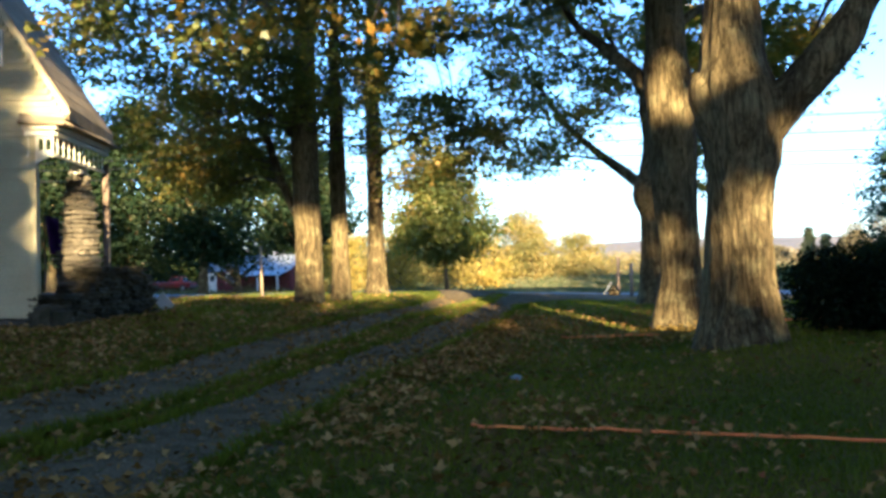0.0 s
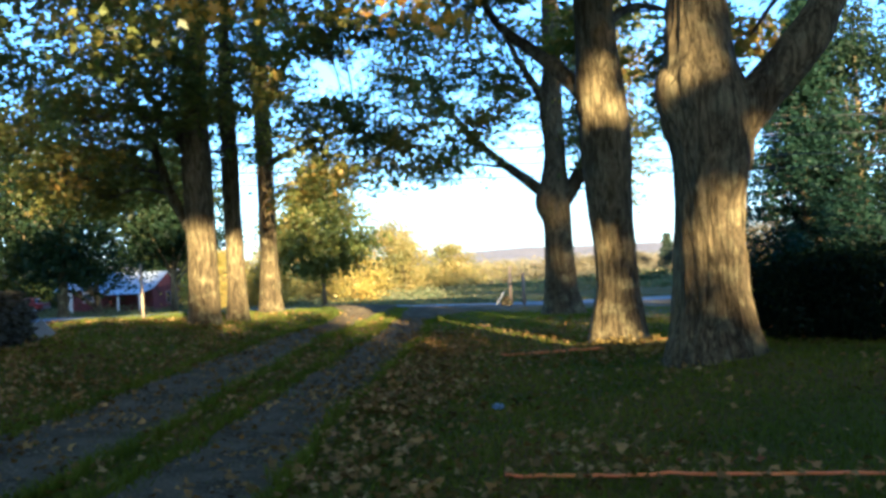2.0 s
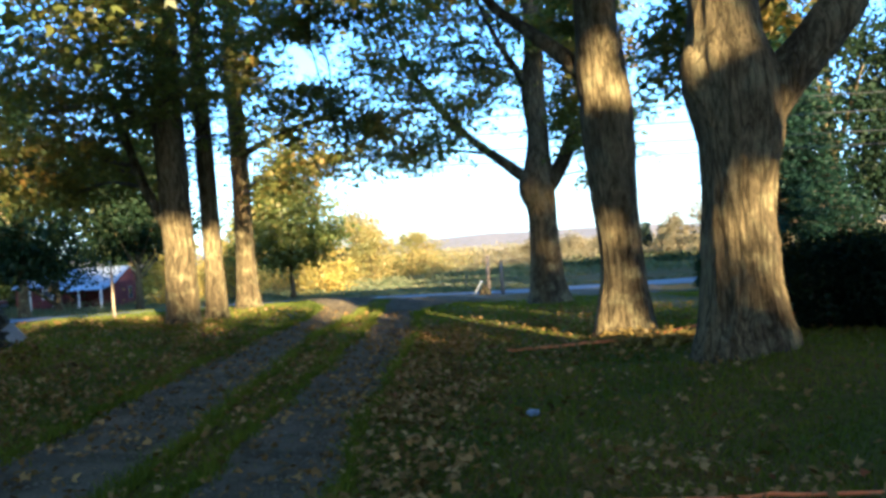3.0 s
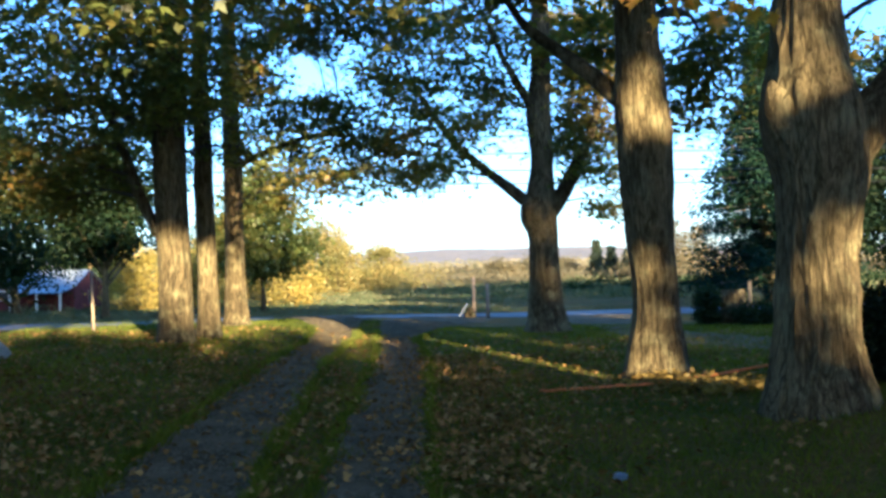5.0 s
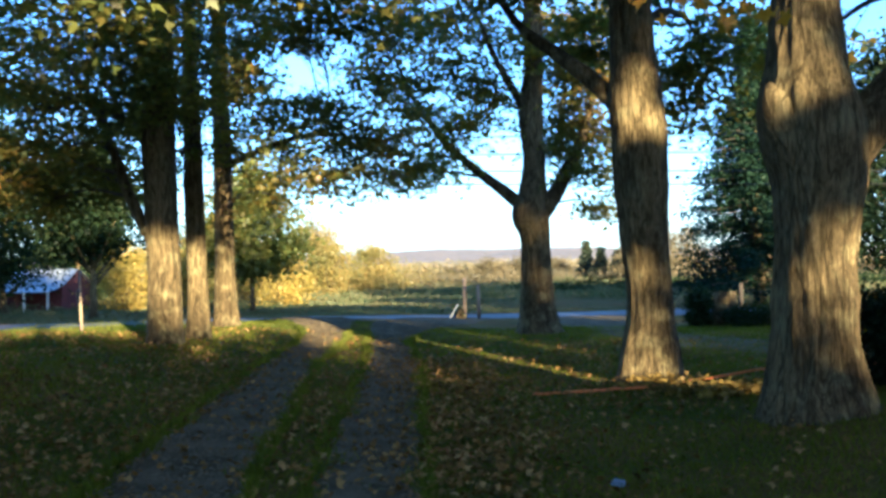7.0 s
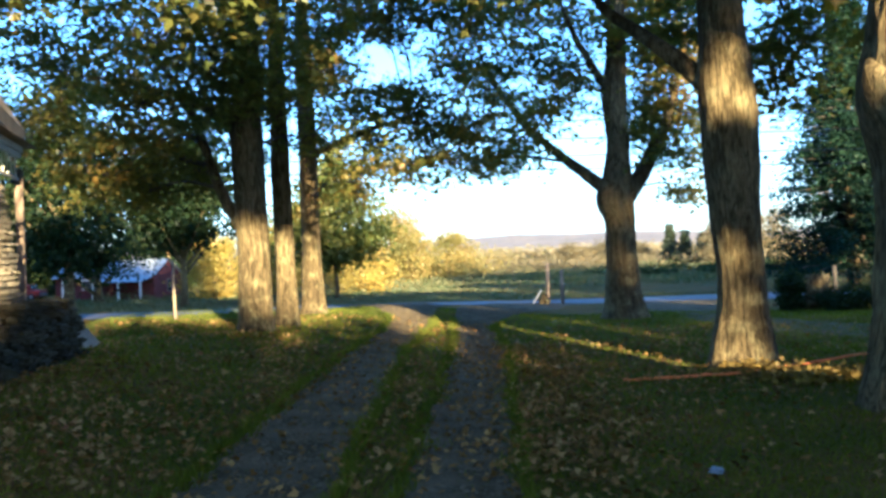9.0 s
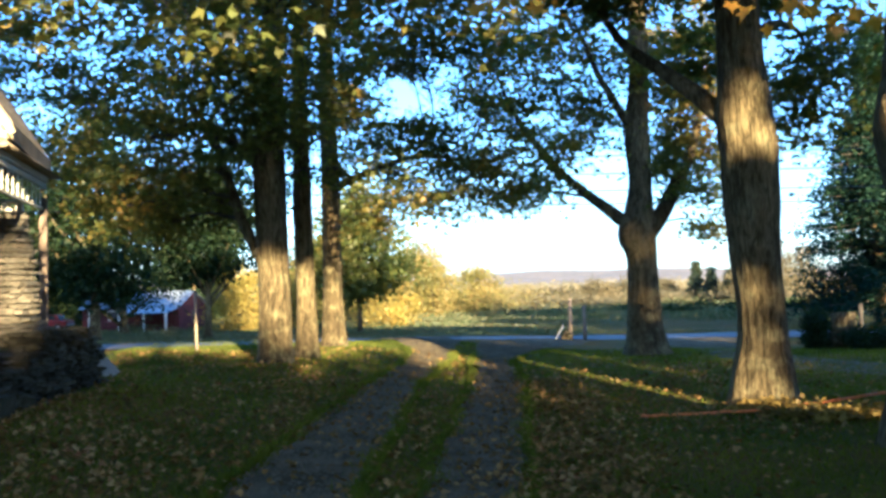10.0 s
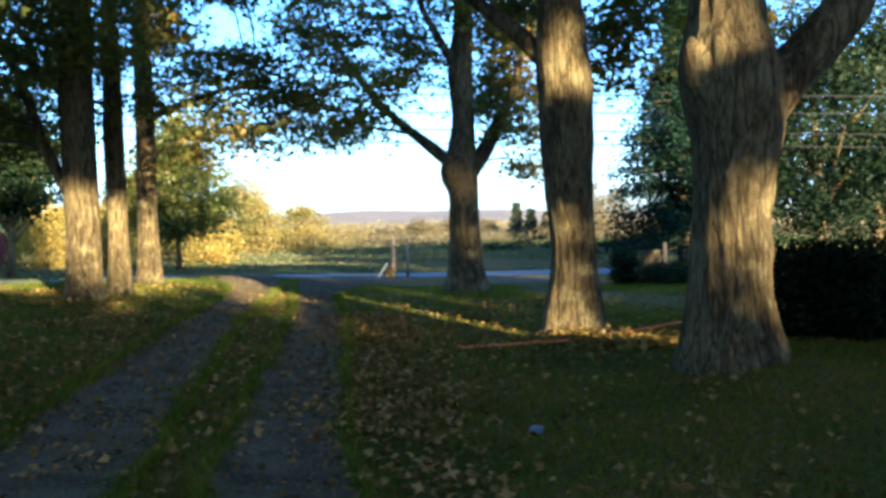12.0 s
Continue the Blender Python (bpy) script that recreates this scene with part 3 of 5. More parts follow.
maple("maple_tree", "old maple with a forked trunk and knobby burl",
      [(1.88, 27.2, 0, 0.56), (1.86, 27.2, 0.5, 0.47), (1.84, 27.2, 1.5, 0.43), (1.82, 27.2, 2.6, 0.44), (1.72, 27.2, 3.2, 0.54), (1.78, 27.2, 3.75, 0.43), (1.84, 27.2, 4.7, 0.31), (1.78, 27.2, 6.0, 0.35), (1.88, 27.2, 7.2, 0.30), (1.90, 27.2, 9, 0.25), (1.9, 27.2, 12, 0.14), (1.9, 27.2, 15, 0.05)],
      [[(1.55, 27.2, 3.4, 0.20), (0.9, 27.2, 3.95, 0.17), (0.1, 27.1, 4.6, 0.13), (-0.7, 27, 5.4, 0.11), (-1.5, 26.8, 6.6, 0.07), (-2.0, 26.6, 7.8, 0.03)],
       [(2.0, 27.2, 3.2, 0.28), (2.4, 27.2, 3.75, 0.24), (2.8, 27.3, 4.5, 0.20), (3.2, 27.4, 5.3, 0.14), (3.6, 27.6, 6.6, 0.08)],
       [(1.6, 27.2, 6.2, 0.14), (1.2, 27.0, 6.9, 0.12), (0.85, 26.8, 7.5, 0.09), (0.4, 26.6, 8.6, 0.05)]],
      [(-1.6, 26.0, 6.2, 0.9), (-0.9, 27.0, 7.3, 0.9), (-0.1, 26.0, 5.4, 0.8), (0.4, 28.0, 6.9, 0.9), (-0.9, 26.0, 4.7, 0.8), (0.5, 27.0, 8.1, 1.0), (2.4, 28.0, 8.4, 1.0), (3.1, 29.0, 7.3, 1.0), (3.3, 28.0, 5.8, 0.9), (3.4, 27.0, 4.3, 0.85), (3.6, 27.0, 3.5, 0.65), (3.1, 27.6, 5.2, 0.9), (2.9, 28.0, 6.4, 1.0), (3.8, 27.6, 7.2, 1.0), (2.6, 27.0, 7.6, 0.9), (4.3, 28.2, 5.4, 0.7), (0.6, 27.2, 6.2, 0.8), (-2.2, 26.2, 7.4, 0.9), (2.6, 29.0, 5.3, 0.6), (-1.9, 26.0, 4.2, 0.5), (-1.0, 26.0, 8.6, 1.1), (3.7, 28.0, 8.7, 1.0), (0.9, 27.0, 10.3, 1.6), (3.3, 28.0, 10.5, 1.5), (-1.3, 27.0, 10.5, 1.3), (1.5, 27, 13, 2.2)],
      13, leaves=2000, leaf=0.105, furrows=26, depth=0.06, segs=64, flare=0.40, group=AVENUE)
maple("maple_tree", "leafy maple in a close group of three, trunk sunlit low down",
      [(-6.05, 19.9, 0, 0.40), (-6.03, 19.9, 0.5, 0.37), (-6.03, 19.9, 1.8, 0.33), (-6.08, 19.9, 2.8, 0.34), (-6.1, 19.9, 4, 0.34), (-6.1, 19.9, 5.2, 0.32), (-6.0, 19.9, 7.5, 0.24), (-5.9, 20, 11, 0.10)],
      [[(-6.3, 19.9, 2.5, 0.14), (-6.75, 19.9, 3.4, 0.12), (-7.1, 19.9, 4.4, 0.10), (-7.6, 19.9, 5.6, 0.07), (-8.6, 20, 6.8, 0.03)],
       [(-6.1, 20, 4.2, 0.14), (-7.2, 20.3, 5.2, 0.10), (-9, 20.6, 5.9, 0.06), (-10.6, 20.6, 6.2, 0.03)]],
      [(-9.4, 20.0, 7.0, 1.3), (-8.7, 19.0, 5.1, 1.2), (-9.6, 20.0, 3.8, 1.0), (-9.6, 22.0, 6.5, 1.3), (-8.1, 20.0, 4.5, 1.0), (-8.9, 21.0, 3.5, 0.8), (-6.6, 18.0, 6.3, 1.3), (-7.5, 21.0, 5.7, 1.1), (-8.1, 22.0, 3.9, 0.7), (-11.1, 20.0, 6.7, 1.0), (-10.7, 20.0, 5.1, 1.0), (-10.2, 21.0, 4.0, 0.9), (-12.9, 21.0, 5.5, 0.8), (-9.7, 23.0, 4.5, 0.9), (-6.0, 19.0, 6.3, 1.2), (-6.2, 20, 9.5, 2.0), (-8.4, 20, 9.2, 1.8), (-12.2, 19.5, 7.4, 1.2), (-11.6, 22, 6.2, 1.1), (-13.6, 20, 7.2, 1.0), (-10.6, 17.5, 7.6, 1.1), (-9.2, 16.5, 8.4, 1.3), (-4.5, 17.5, 9.5, 2.0), (-2.5, 15, 10.5, 2.2), (-6.8, 18.8, 4.9, 0.8), (-5.3, 19.0, 5.2, 0.9), (-6.2, 18.4, 5.8, 1.0), (-4.6, 20.5, 5.9, 0.9), (-7.6, 19.0, 3.9, 0.6), (-5.0, 21.5, 4.6, 0.6)],
      14, leaves=1750, leaf=0.098, furrows=24, depth=0.05, segs=64, flare=0.3, group=AVENUE)
maple("maple_tree", "slimmer maple in a close group of three, trunk sunlit low down",
      [(-5.88, 21.5, 0, 0.27), (-5.87, 21.5, 0.5, 0.245), (-5.89, 21.5, 1.8, 0.22), (-5.93, 21.5, 4.1, 0.22), (-6.0, 21.6, 7, 0.16), (-6.0, 21.8, 10, 0.06)],
      [],
      [(-7.0, 23.0, 5.9, 1.0), (-5.9, 22.0, 7.3, 1.2), (-7.8, 24.0, 4.5, 0.7), (-8.5, 24.0, 5.3, 0.8), (-6.2, 20.0, 8.5, 1.5), (-8.0, 20.0, 8.6, 1.5)],
      15, leaves=1800, leaf=0.098, furrows=20, depth=0.05, segs=48, flare=0.3, group=AVENUE)
maple("maple_tree", "maple in a close group of three with spreading leafy boughs",
      [(-6.46, 25.5, 0, 0.37), (-6.46, 25.5, 0.5, 0.32), (-6.46, 25.5, 1.8, 0.265), (-6.48, 25.5, 5.2, 0.25), (-6.53, 25.5, 6.8, 0.23), (-6.5, 25.5, 9, 0.17), (-6.4, 25.5, 12, 0.06)],
      [[(-6.4, 25.4, 6.2, 0.12), (-5.8, 25, 7.0, 0.10), (-5.0, 24.6, 7.8, 0.07), (-3.8, 24, 8.6, 0.03)],
       [(-6.4, 25.4, 4.6, 0.12), (-5.2, 24.6, 4.9, 0.09), (-3.6, 23.4, 5.1, 0.06), (-2.2, 22.4, 4.8, 0.03)]],
      [(-5.7, 24.0, 6.7, 1.0), (-5.2, 24.0, 8.1, 1.2), (-4.9, 24.0, 5.6, 0.9), (-4.3, 23.0, 4.3, 0.7), (-3.2, 22.0, 5.2, 0.8), (-2.5, 22.0, 4.4, 0.8), (-1.8, 22.0, 4.6, 0.7), (-3.1, 22.0, 3.8, 0.5), (-3.5, 22.0, 7.4, 0.9), (-1.8, 21.0, 3.8, 0.5), (-5.8, 24.0, 9.7, 1.5), (-2.9, 22.0, 8.7, 1.3), (-3.4, 23.0, 5.7, 0.7), (-2.4, 23.0, 5.1, 0.6), (-3.9, 23.5, 4.2, 0.6), (-1.9, 22.6, 5.9, 0.6), (-3.5, 22.0, 7.4, 0.7), (-2.2, 22.0, 7.6, 0.8), (-1.3, 22.0, 7.2, 0.7), (-1.2, 22.8, 4.2, 0.5), (-4.4, 23.0, 3.6, 0.5), (-0.9, 22.4, 5.2, 0.5)],
      16, leaves=1900, leaf=0.1, furrows=22, depth=0.05, segs=56, flare=0.35, group=AVENUE)


def far_tree(name, label, x, y, height, width, mat, seed, leaves=1600, leaf=0.45, low=0.12, trunk_r=0.18, fork=0.0, group=""):
    """A tree some way off: trunk, a few limbs, and a crown of many leafy clumps with gaps."""
    gen = np.random.default_rng(seed)
    base = np.array([x, y, gz(x, y)])
    top = thing(name, label, "tree", base, group)
    lean = gen.normal(0, 0.03, 2) * height
    rows = curve_points([(0, 0, -0.1, trunk_r * 1.35), (lean[0] * 0.2, lean[1] * 0.2, height * 0.12, trunk_r), (lean[0] * 0.6, lean[1] * 0.6, height * 0.5, trunk_r * 0.6), (*lean, height * 0.92, 0.03)], 0.5)
    v, f = tube_arrays(rows[:, :3], rows[:, 3], 10, bark_relief(9, 0.05, seed, 0.3))
    hang("trunk", mesh_from("trunk", v, f, BARK, True), top)
    n = max(14, int(leaves / 55))
    h = gen.uniform(low, 1.0, n)
    az = gen.uniform(0, 2 * np.pi, n)
    prof = np.sin(np.clip((h - low) / (1 - low), 0.04, 0.98) ** 0.75 * np.pi) ** 0.7 * gen.uniform(0.35, 1.0, n) ** 0.6 * width / 2
    ph = gen.uniform(0, 6.28, 4)
    prof = prof * (0.78 + 0.34 * np.sin(3 * az + ph[0]) * np.sin(9 * h + ph[1]))
    h = h * (0.88 + 0.16 * np.sin(2 * az + ph[2]) * np.sin(3 * prof + ph[3]))
    c = np.stack([np.cos(az) * prof, np.sin(az) * prof, h * height], -1)
    c[:, :2] += lean * h[:, None]
    for k in range(5):
        a = az[k] + k
        z0 = height * gen.uniform(0.15, 0.4) * (1 - fork * 0.6)
        tip = np.array([math.cos(a) * width * 0.32, math.sin(a) * width * 0.32, z0 + height * 0.28])
        lr = curve_points([(0, 0, z0, trunk_r * 0.55), (*(tip * 0.5 + np.array([0, 0, z0 * 0.5])), trunk_r * 0.35), (*tip, 0.03)], 0.5)
        v, f = tube_arrays(lr[:, :3], lr[:, 3], 6)
        hang("limb", mesh_from("limb", v, f, BARK, True), top)
    size = gen.uniform(0.5, 1.3, n)[:, None] * width * 0.085
    p = np.repeat(c, 55, 0) + gen.normal(0, 1, (n * 55, 3)) * np.repeat(size, 55, 0) * np.array([1, 1, 0.6])
    v, f = leaf_arrays(p, leaf, gen=gen, flat=0.4)
    tagged(hang("crown", mesh_from("crown", v, f, mat), top), kind="stuff")
    return top


def conifer(name, label, x, y, height, width, seed, skirt=0.12, whorls=26, mat=None, needle=0.34, dense=1.0):
    """A spruce: a straight trunk, and whorls of drooping boughs set with needle sprays."""
    gen = np.random.default_rng(seed)
    base = np.array([x, y, gz(x, y)])
    top = thing(name, label, "conifer tree", base)
    v, f = tube_arrays([(0, 0, -0.1), (0, 0, height * 0.4), (0, 0, height)], [width * 0.035, width * 0.025, 0.02], 10)
    hang("trunk", mesh_from("trunk", v, f, BARK, True), top)
    wood, places = [], []
    for w in range(whorls):
        u = (w + gen.uniform(0, 0.8)) / whorls
        z = height * (skirt + (1 - skirt) * u)
        reach = width / 2 * (1 - u) * gen.uniform(0.85, 1.12) + 0.12
        for _ in range(9):
            a = gen.uniform(0, 6.283)
            r = reach * gen.uniform(0.65, 1.1)
            d = np.array([math.cos(a), math.sin(a), 0])
            zb = z + gen.normal(0, 0.6) * height / whorls
            pts = np.array([[0, 0, zb], d * r * 0.5 + [0, 0, zb - 0.08 * r], d * r + [0, 0, zb - 0.12 * r]])
            wood.append(tube_arrays(pts, [0.035, 0.025, 0.008], 4, None, False))
            m = int((20 + 60 * r / (width / 2)) * dense)
            t = gen.uniform(0.2, 1.05, m)[:, None]
            places.append(d * r * t + np.array([0, 0, zb]) - np.array([0, 0, 0.12 * r]) * t + gen.normal(0, 1, (m, 3)) * np.array([0.16, 0.16, 0.13]) * (0.5 + width / 8))
    v, f = stack_arrays(wood)
    tagged(hang("branchwork", mesh_from("branchwork", v, f, TWIG, True), top), kind="stuff")
    v, f = leaf_arrays(np.vstack(places), needle, 0.15, gen, 0.6, 0.22)
    tagged(hang("foliage", mesh_from("foliage", v, f, mat or NEEDLE), top), kind="stuff")
    return top


# near bough of bright leaves hanging over the lawn, on a maple beside the house
maple("maple_tree", "maple beside the drive, its low bough of golden autumn leaves",
      [(-6.4, 2.2, 0, 0.34), (-6.35, 2.2, 1.5, 0.28), (-6.2, 2.3, 3.6, 0.26), (-6.1, 2.4, 6, 0.2), (-6.0, 2.5, 9, 0.08)],
      [[(-6.2, 2.3, 3.4, 0.13), (-4.6, 3.0, 4.1, 0.10), (-3.2, 3.7, 4.7, 0.07), (-2.6, 3.9, 4.75, 0.05)]],
      # wide boughs at x -9 to -3, y 1 to 8: unseen, added to shade lawn and house
      [(-6.2, 2.4, 8, 1.8), (-4.6, 2.6, 7.4, 1.4), (-7.6, 2.6, 7, 1.5), (-5.4, 2.0, 6.3, 1.3), (-5, 6, 12, 3), (-8, 8, 11, 3), (-3, 2.5, 12, 3), (-7, 1, 11.5, 3), (-7.8, 6.5, 6.2, 1.7), (-9, 8, 6.5, 1.6), (-8.5, 4.5, 5.5, 1.8), (-4.4, 10.0, 5.1, 0.75), (-3.5, 10.0, 4.9, 0.75), (-3.1, 11.0, 5.3, 0.75), (-2.2, 11.0, 5.1, 0.75), (-1.3, 11.0, 5.3, 0.75), (-0.7, 12.0, 5.4, 0.75)],
      31, leaves=1100, leaf=0.1, furrows=20, depth=0.05, segs=40)
def lobed_leaves(centres, size, gen):
    """Five-lobed maple leaves, slightly cupped, hanging from their stalks."""
    ang = np.radians([-90, -62, -30, -8, 18, 48, 66, 78, 90, 102, 114, 132, 162, 188, 210, 242])
    rad = np.array([0.10, 0.34, 0.62, 0.36, 0.82, 0.44, 0.58, 0.50, 1.0, 0.50, 0.58, 0.44, 0.82, 0.36, 0.62, 0.34])
    n, k = len(centres), len(ang)
    tip = gen.normal(0, 0.55, (n, 3)) + np.array([0, 0, -0.85])
    tip /= np.linalg.norm(tip, axis=1, keepdims=True)
    side = np.cross(tip, gen.normal(0, 1, (n, 3)))
    side /= np.linalg.norm(side, axis=1, keepdims=True)
    up = np.cross(side, tip)
    sz = (size * gen.uniform(0.7, 1.2, n))[:, None, None]
    x, y = (np.cos(ang) * rad)[None, :, None], (np.sin(ang) * rad)[None, :, None]
    rim = centres[:, None] + sz * 0.55 * (side[:, None] * x + tip[:, None] * (y + 0.1) + up[:, None] * 0.22 * (x * x))
    v = np.concatenate([centres[:, None], rim], 1)
    j = np.arange(k)
    f = np.stack([0 * j, 1 + j, 1 + (j + 1) % k], -1)
    return v.reshape(-1, 3), (np.arange(n)[:, None, None] * (k + 1) + f[None]).reshape(-1, 3)


def spray(name, label, branch, clusters, seed, n=12, leaf=0.13):
    """A low bough with sprays of large golden leaves."""
    gen = np.random.default_rng(seed)
    base = np.array(branch[0][:3])
    top = thing(name, label, "branch", base)
    rows = curve_points(branch, 0.12)
    v, f = tube_arrays(rows[:, :3] - base, rows[:, 3], 7)
    hang("bough", mesh_from("bough", v, f, TWIG, True), top)
    tw, places = [], []
    for c in clusters:
        c = np.array(c)
        src = rows[np.argmin(np.linalg.norm(rows[:, :3] - c, axis=1))][:3]
        lr = curve_points([(*(src - base), 0.006), (*((src + c) / 2 - base + [0.02, 0, 0.03]), 0.0045), (*(c - base), 0.002)], 0.1)
        tw.append(tube_arrays(lr[:, :3], lr[:, 3], 4, None, False))
        p = c - base + gen.normal(0, 1, (n, 3)) * [0.11, 0.10, 0.05]
        places.append(p)
    v, f = stack_arrays(tw)
    tagged(hang("branchwork", mesh_from("branchwork", v, f, TWIG, True), top), kind="stuff")
    v, f = lobed_leaves(np.vstack(places), leaf, gen)
    tagged(hang("foliage", mesh_from("foliage", v, f, LEAF_BOUGH), top), kind="stuff")
    return top


spray("maple_bough", "low overhanging bough with golden yellow maple leaves",
      [(-2.6, 3.9, 4.75, 0.04), (-1.2, 4.4, 4.6, 0.026), (0.0, 4.7, 4.15, 0.016), (0.8, 4.8, 3.65, 0.010), (1.6, 5.0, 3.42, 0.007), (2.5, 5.2, 3.30, 0.004)],
      [(0.78, 4.62, 3.02), (0.70, 4.75, 3.08), (0.95, 4.8, 3.20), (1.76, 5.0, 3.06), (1.97, 5.0, 2.93), (2.24, 5.05, 2.90), (2.1, 5.1, 3.10), (1.35, 5.15, 3.30), (0.15, 4.9, 3.42), (2.5, 5.2, 3.16), (0.5, 5.0, 3.62), (-0.5, 4.8, 3.75)], 32)

# trees and thickets behind the viewer, between the lawn and the low sun
_gen = np.random.default_rng(5)
_stems = [(-28, -26, 18), (-21, -24, 18), (-14, -24, 17), (-7, -27, 18), (0, -24, 16), (6.5, -27, 19), (13, -25, 17), (25.2, -24, 18), (30, -27, 17), (34, -25, 18), (41, -26, 18), (49, -24, 18), (57, -26, 18)]
_heaps = {k: [] for k in range(len(_stems))}


def gap(x, z):
    """How open the belt is, 0 to 1, for light that passes at x and z in the plane of the stems."""
    def win(x0, x1, z0, z1, soft=0.5):
        return float(smooth(x0 - soft, x0 + soft, x) * (1 - smooth(x1 - soft, x1 + soft, x)) * smooth(z0 - soft, z0 + soft, z) * (1 - smooth(z1 - soft, z1 + soft, z)))
    return max(win(14.2, 19.6, 10.35, 12.2, 0.3), 0.95 * win(12.7, 16.0, 10.4, 11.5, 0.3), win(10.95, 12.6, 9.9, 12.1, 0.15), 0.3 * win(10.0, 11.2, 10.6, 12.4, 0.3), 0.75 * win(10.2, 12.4, 12.3, 15.5, 0.2),
               win(19.4, 22.15, 9.9, 12.0, 0.12), 0.6 * win(18.3, 20.0, 13.5, 17.0),
               # on the great maple
               win(22.1, 23.1, 9.0, 9.95, 0.1), 0.5 * win(22.1, 23.1, 8.0, 9.1, 0.1), 0.85 * win(22.4, 22.95, 10.3, 10.55, 0.06), 0.9 * win(21.95, 22.65, 10.9, 11.95, 0.1), 0.8 * win(22.0, 22.8, 12.2, 13.0, 0.12),
               # between it and the next, and on that one's foot, middle and burl
               win(22.85, 23.65, 9.0, 10.9, 0.06), win(22.9, 23.8, 7.7, 9.0, 0.15), 0.97 * win(23.1, 24.3, 8.4, 9.2, 0.1), 0.5 * win(23.1, 24.3, 9.2, 10.5, 0.12), win(23.1, 23.75, 12.1, 13.45, 0.1), win(23.6, 24.1, 12.2, 13.0, 0.08), 0.7 * win(23.1, 24.1, 14.0, 15.5, 0.2),
               # on the forked maple
               0.58 * win(26.3, 28.4, 11.0, 14.8), 0.8 * win(26.9, 27.7, 16.5, 18.5, 0.2))


def solid_to(x):
    """Height up to which the belt's undergrowth is closed."""
    return float(np.interp(x, [-30, 7.5, 8.5, 10.8, 11.2, 12.4, 12.6, 13, 18, 19, 20.5, 21.2, 25, 26, 60], [14, 12, 10.2, 10.2, 9.0, 9.0, 10.2, 10.2, 10.0, 9.5, 9.0, 8.3, 8.3, 10, 13]))


# count, stretch, heights (None: the closed undergrowth), size of the clumps
BELT = ((2600, -30, 60, (0.5, 20), 1.0), (1800, -30, 60, None, 1.0), (720, 20.8, 25.4, (8.0, 16.0), 0.42), (100, 15.4, 17.9, (12.9, 14.6), 1.0), (150, 9.2, 10.8, (8.5, 16.5), 1.0),
        (160, 23.0, 24.5, (10.6, 12.2), 0.42), (570, 7, 26, (4.5, 8.0), 1.0), (190, 26.2, 29.2, (10.5, 17.5), 0.8), (170, 7, 15.5, (12.9, 19.0), 1.0), (70, 21.9, 23.3, (10.1, 10.8), 0.42))
for _stage, (_count, _x0, _x1, _zs, _size) in enumerate(BELT):
    for _ in range(_count):
        _x = _gen.uniform(_x0, _x1)
        _z = _gen.uniform(*_zs) if _zs else _gen.uniform(0.3, 1) * solid_to(_x)
        _thin = _stage < 2 and _z > solid_to(_x) and _gen.uniform() > (0.22 if _z > 13.5 and 11 < _x < 27 else 0.55)
        if _gen.uniform() < gap(_x, _z) or _thin or ((_x < 2 or _x > 35) and _gen.uniform() < 0.4):
            continue
        if _stage < 8 and ((_z > 16.8 and 9 < _x < 31) or (_stage < 2 and 20.8 < _x < 25.4 and _z > 8.0)):
            continue
        _s = int(np.argmin([abs(_x - 0.54 - s[0]) for s in _stems]))
        _dy = _stems[_s][1] + 25 + _gen.normal(0, 1.3 if _size == 1 else 0.7)
        _heaps[_s].append((_x - 0.54 - 0.49 * _dy, _dy - 25, _z - 0.2125 * _dy, _size))
for _s, (_sx, _sy, _h) in enumerate(_stems):
    _t = thing("hedgerow_tree", "tall leafy tree in the hedgerow that shades the lawn", "tree", (_sx, _sy, gz(_sx, _sy)), "hedgerow trees")
    _b = np.array(_t.matrix_world.translation)
    _v, _f = tube_arrays([(0, 0, -0.1), (0.1, 0, 4), (0.2, 0.1, 10), (0.1, 0.2, _h)], [0.4, 0.3, 0.2, 0.05], 12)
    hang("trunk", mesh_from("trunk", _v, _f, BARK, True), _t)
    _c = np.array(_heaps[_s])
    _w = np.repeat(_c[:, 3:], 34, 0)
    _p = np.repeat(_c[:, :3] - _b, 34, 0) + _gen.normal(0, 1, (len(_c) * 34, 3)) * [0.42, 0.5, 0.36] * _w
    _v, _f = leaf_arrays(_p, 0.38 * _w[:, 0] ** 0.8, gen=_gen, flat=0.3)
    tagged(hang("crown", mesh_from("crown", _v, _f, LEAF_DARK), _t), kind="stuff")

# ---- house ----
BASE_Z = 0.33
house = thing("house", "cream clapboard house with steep gable and stone-pillared porch", "house", (-6.98, 11.41, BASE_Z), turn=25.5)
# rake line of the gable over the wall plane: height above the base at b metres along the wall
def rake(b):
    return 9.58 - 1.62 * abs(b + 3.2)


_w = bmesh.new()
_pts = [(0.0, 0.05), (0.0, 3.50), (0.5, 3.55), (-3.2, rake(-3.2)), (-6.9, 3.55), (-6.4, 3.50), (-6.4, 0.05)]
_lo = [_w.verts.new((b, 0.03, z)) for b, z in _pts]
_hi = [_w.verts.new((b, 0.20, z)) for b, z in _pts]
_w.faces.new(_lo)
_w.faces.new(_hi[::-1])
for _k in range(7):
    _w.faces.new((_lo[_k], _hi[_k], _hi[(_k + 1) % 7], _lo[(_k + 1) % 7]))
bmesh.ops.recalc_face_normals(_w, faces=_w.faces[:])
wall = part("wall", _w, SIDING, house, "cream clapboard gable wall")
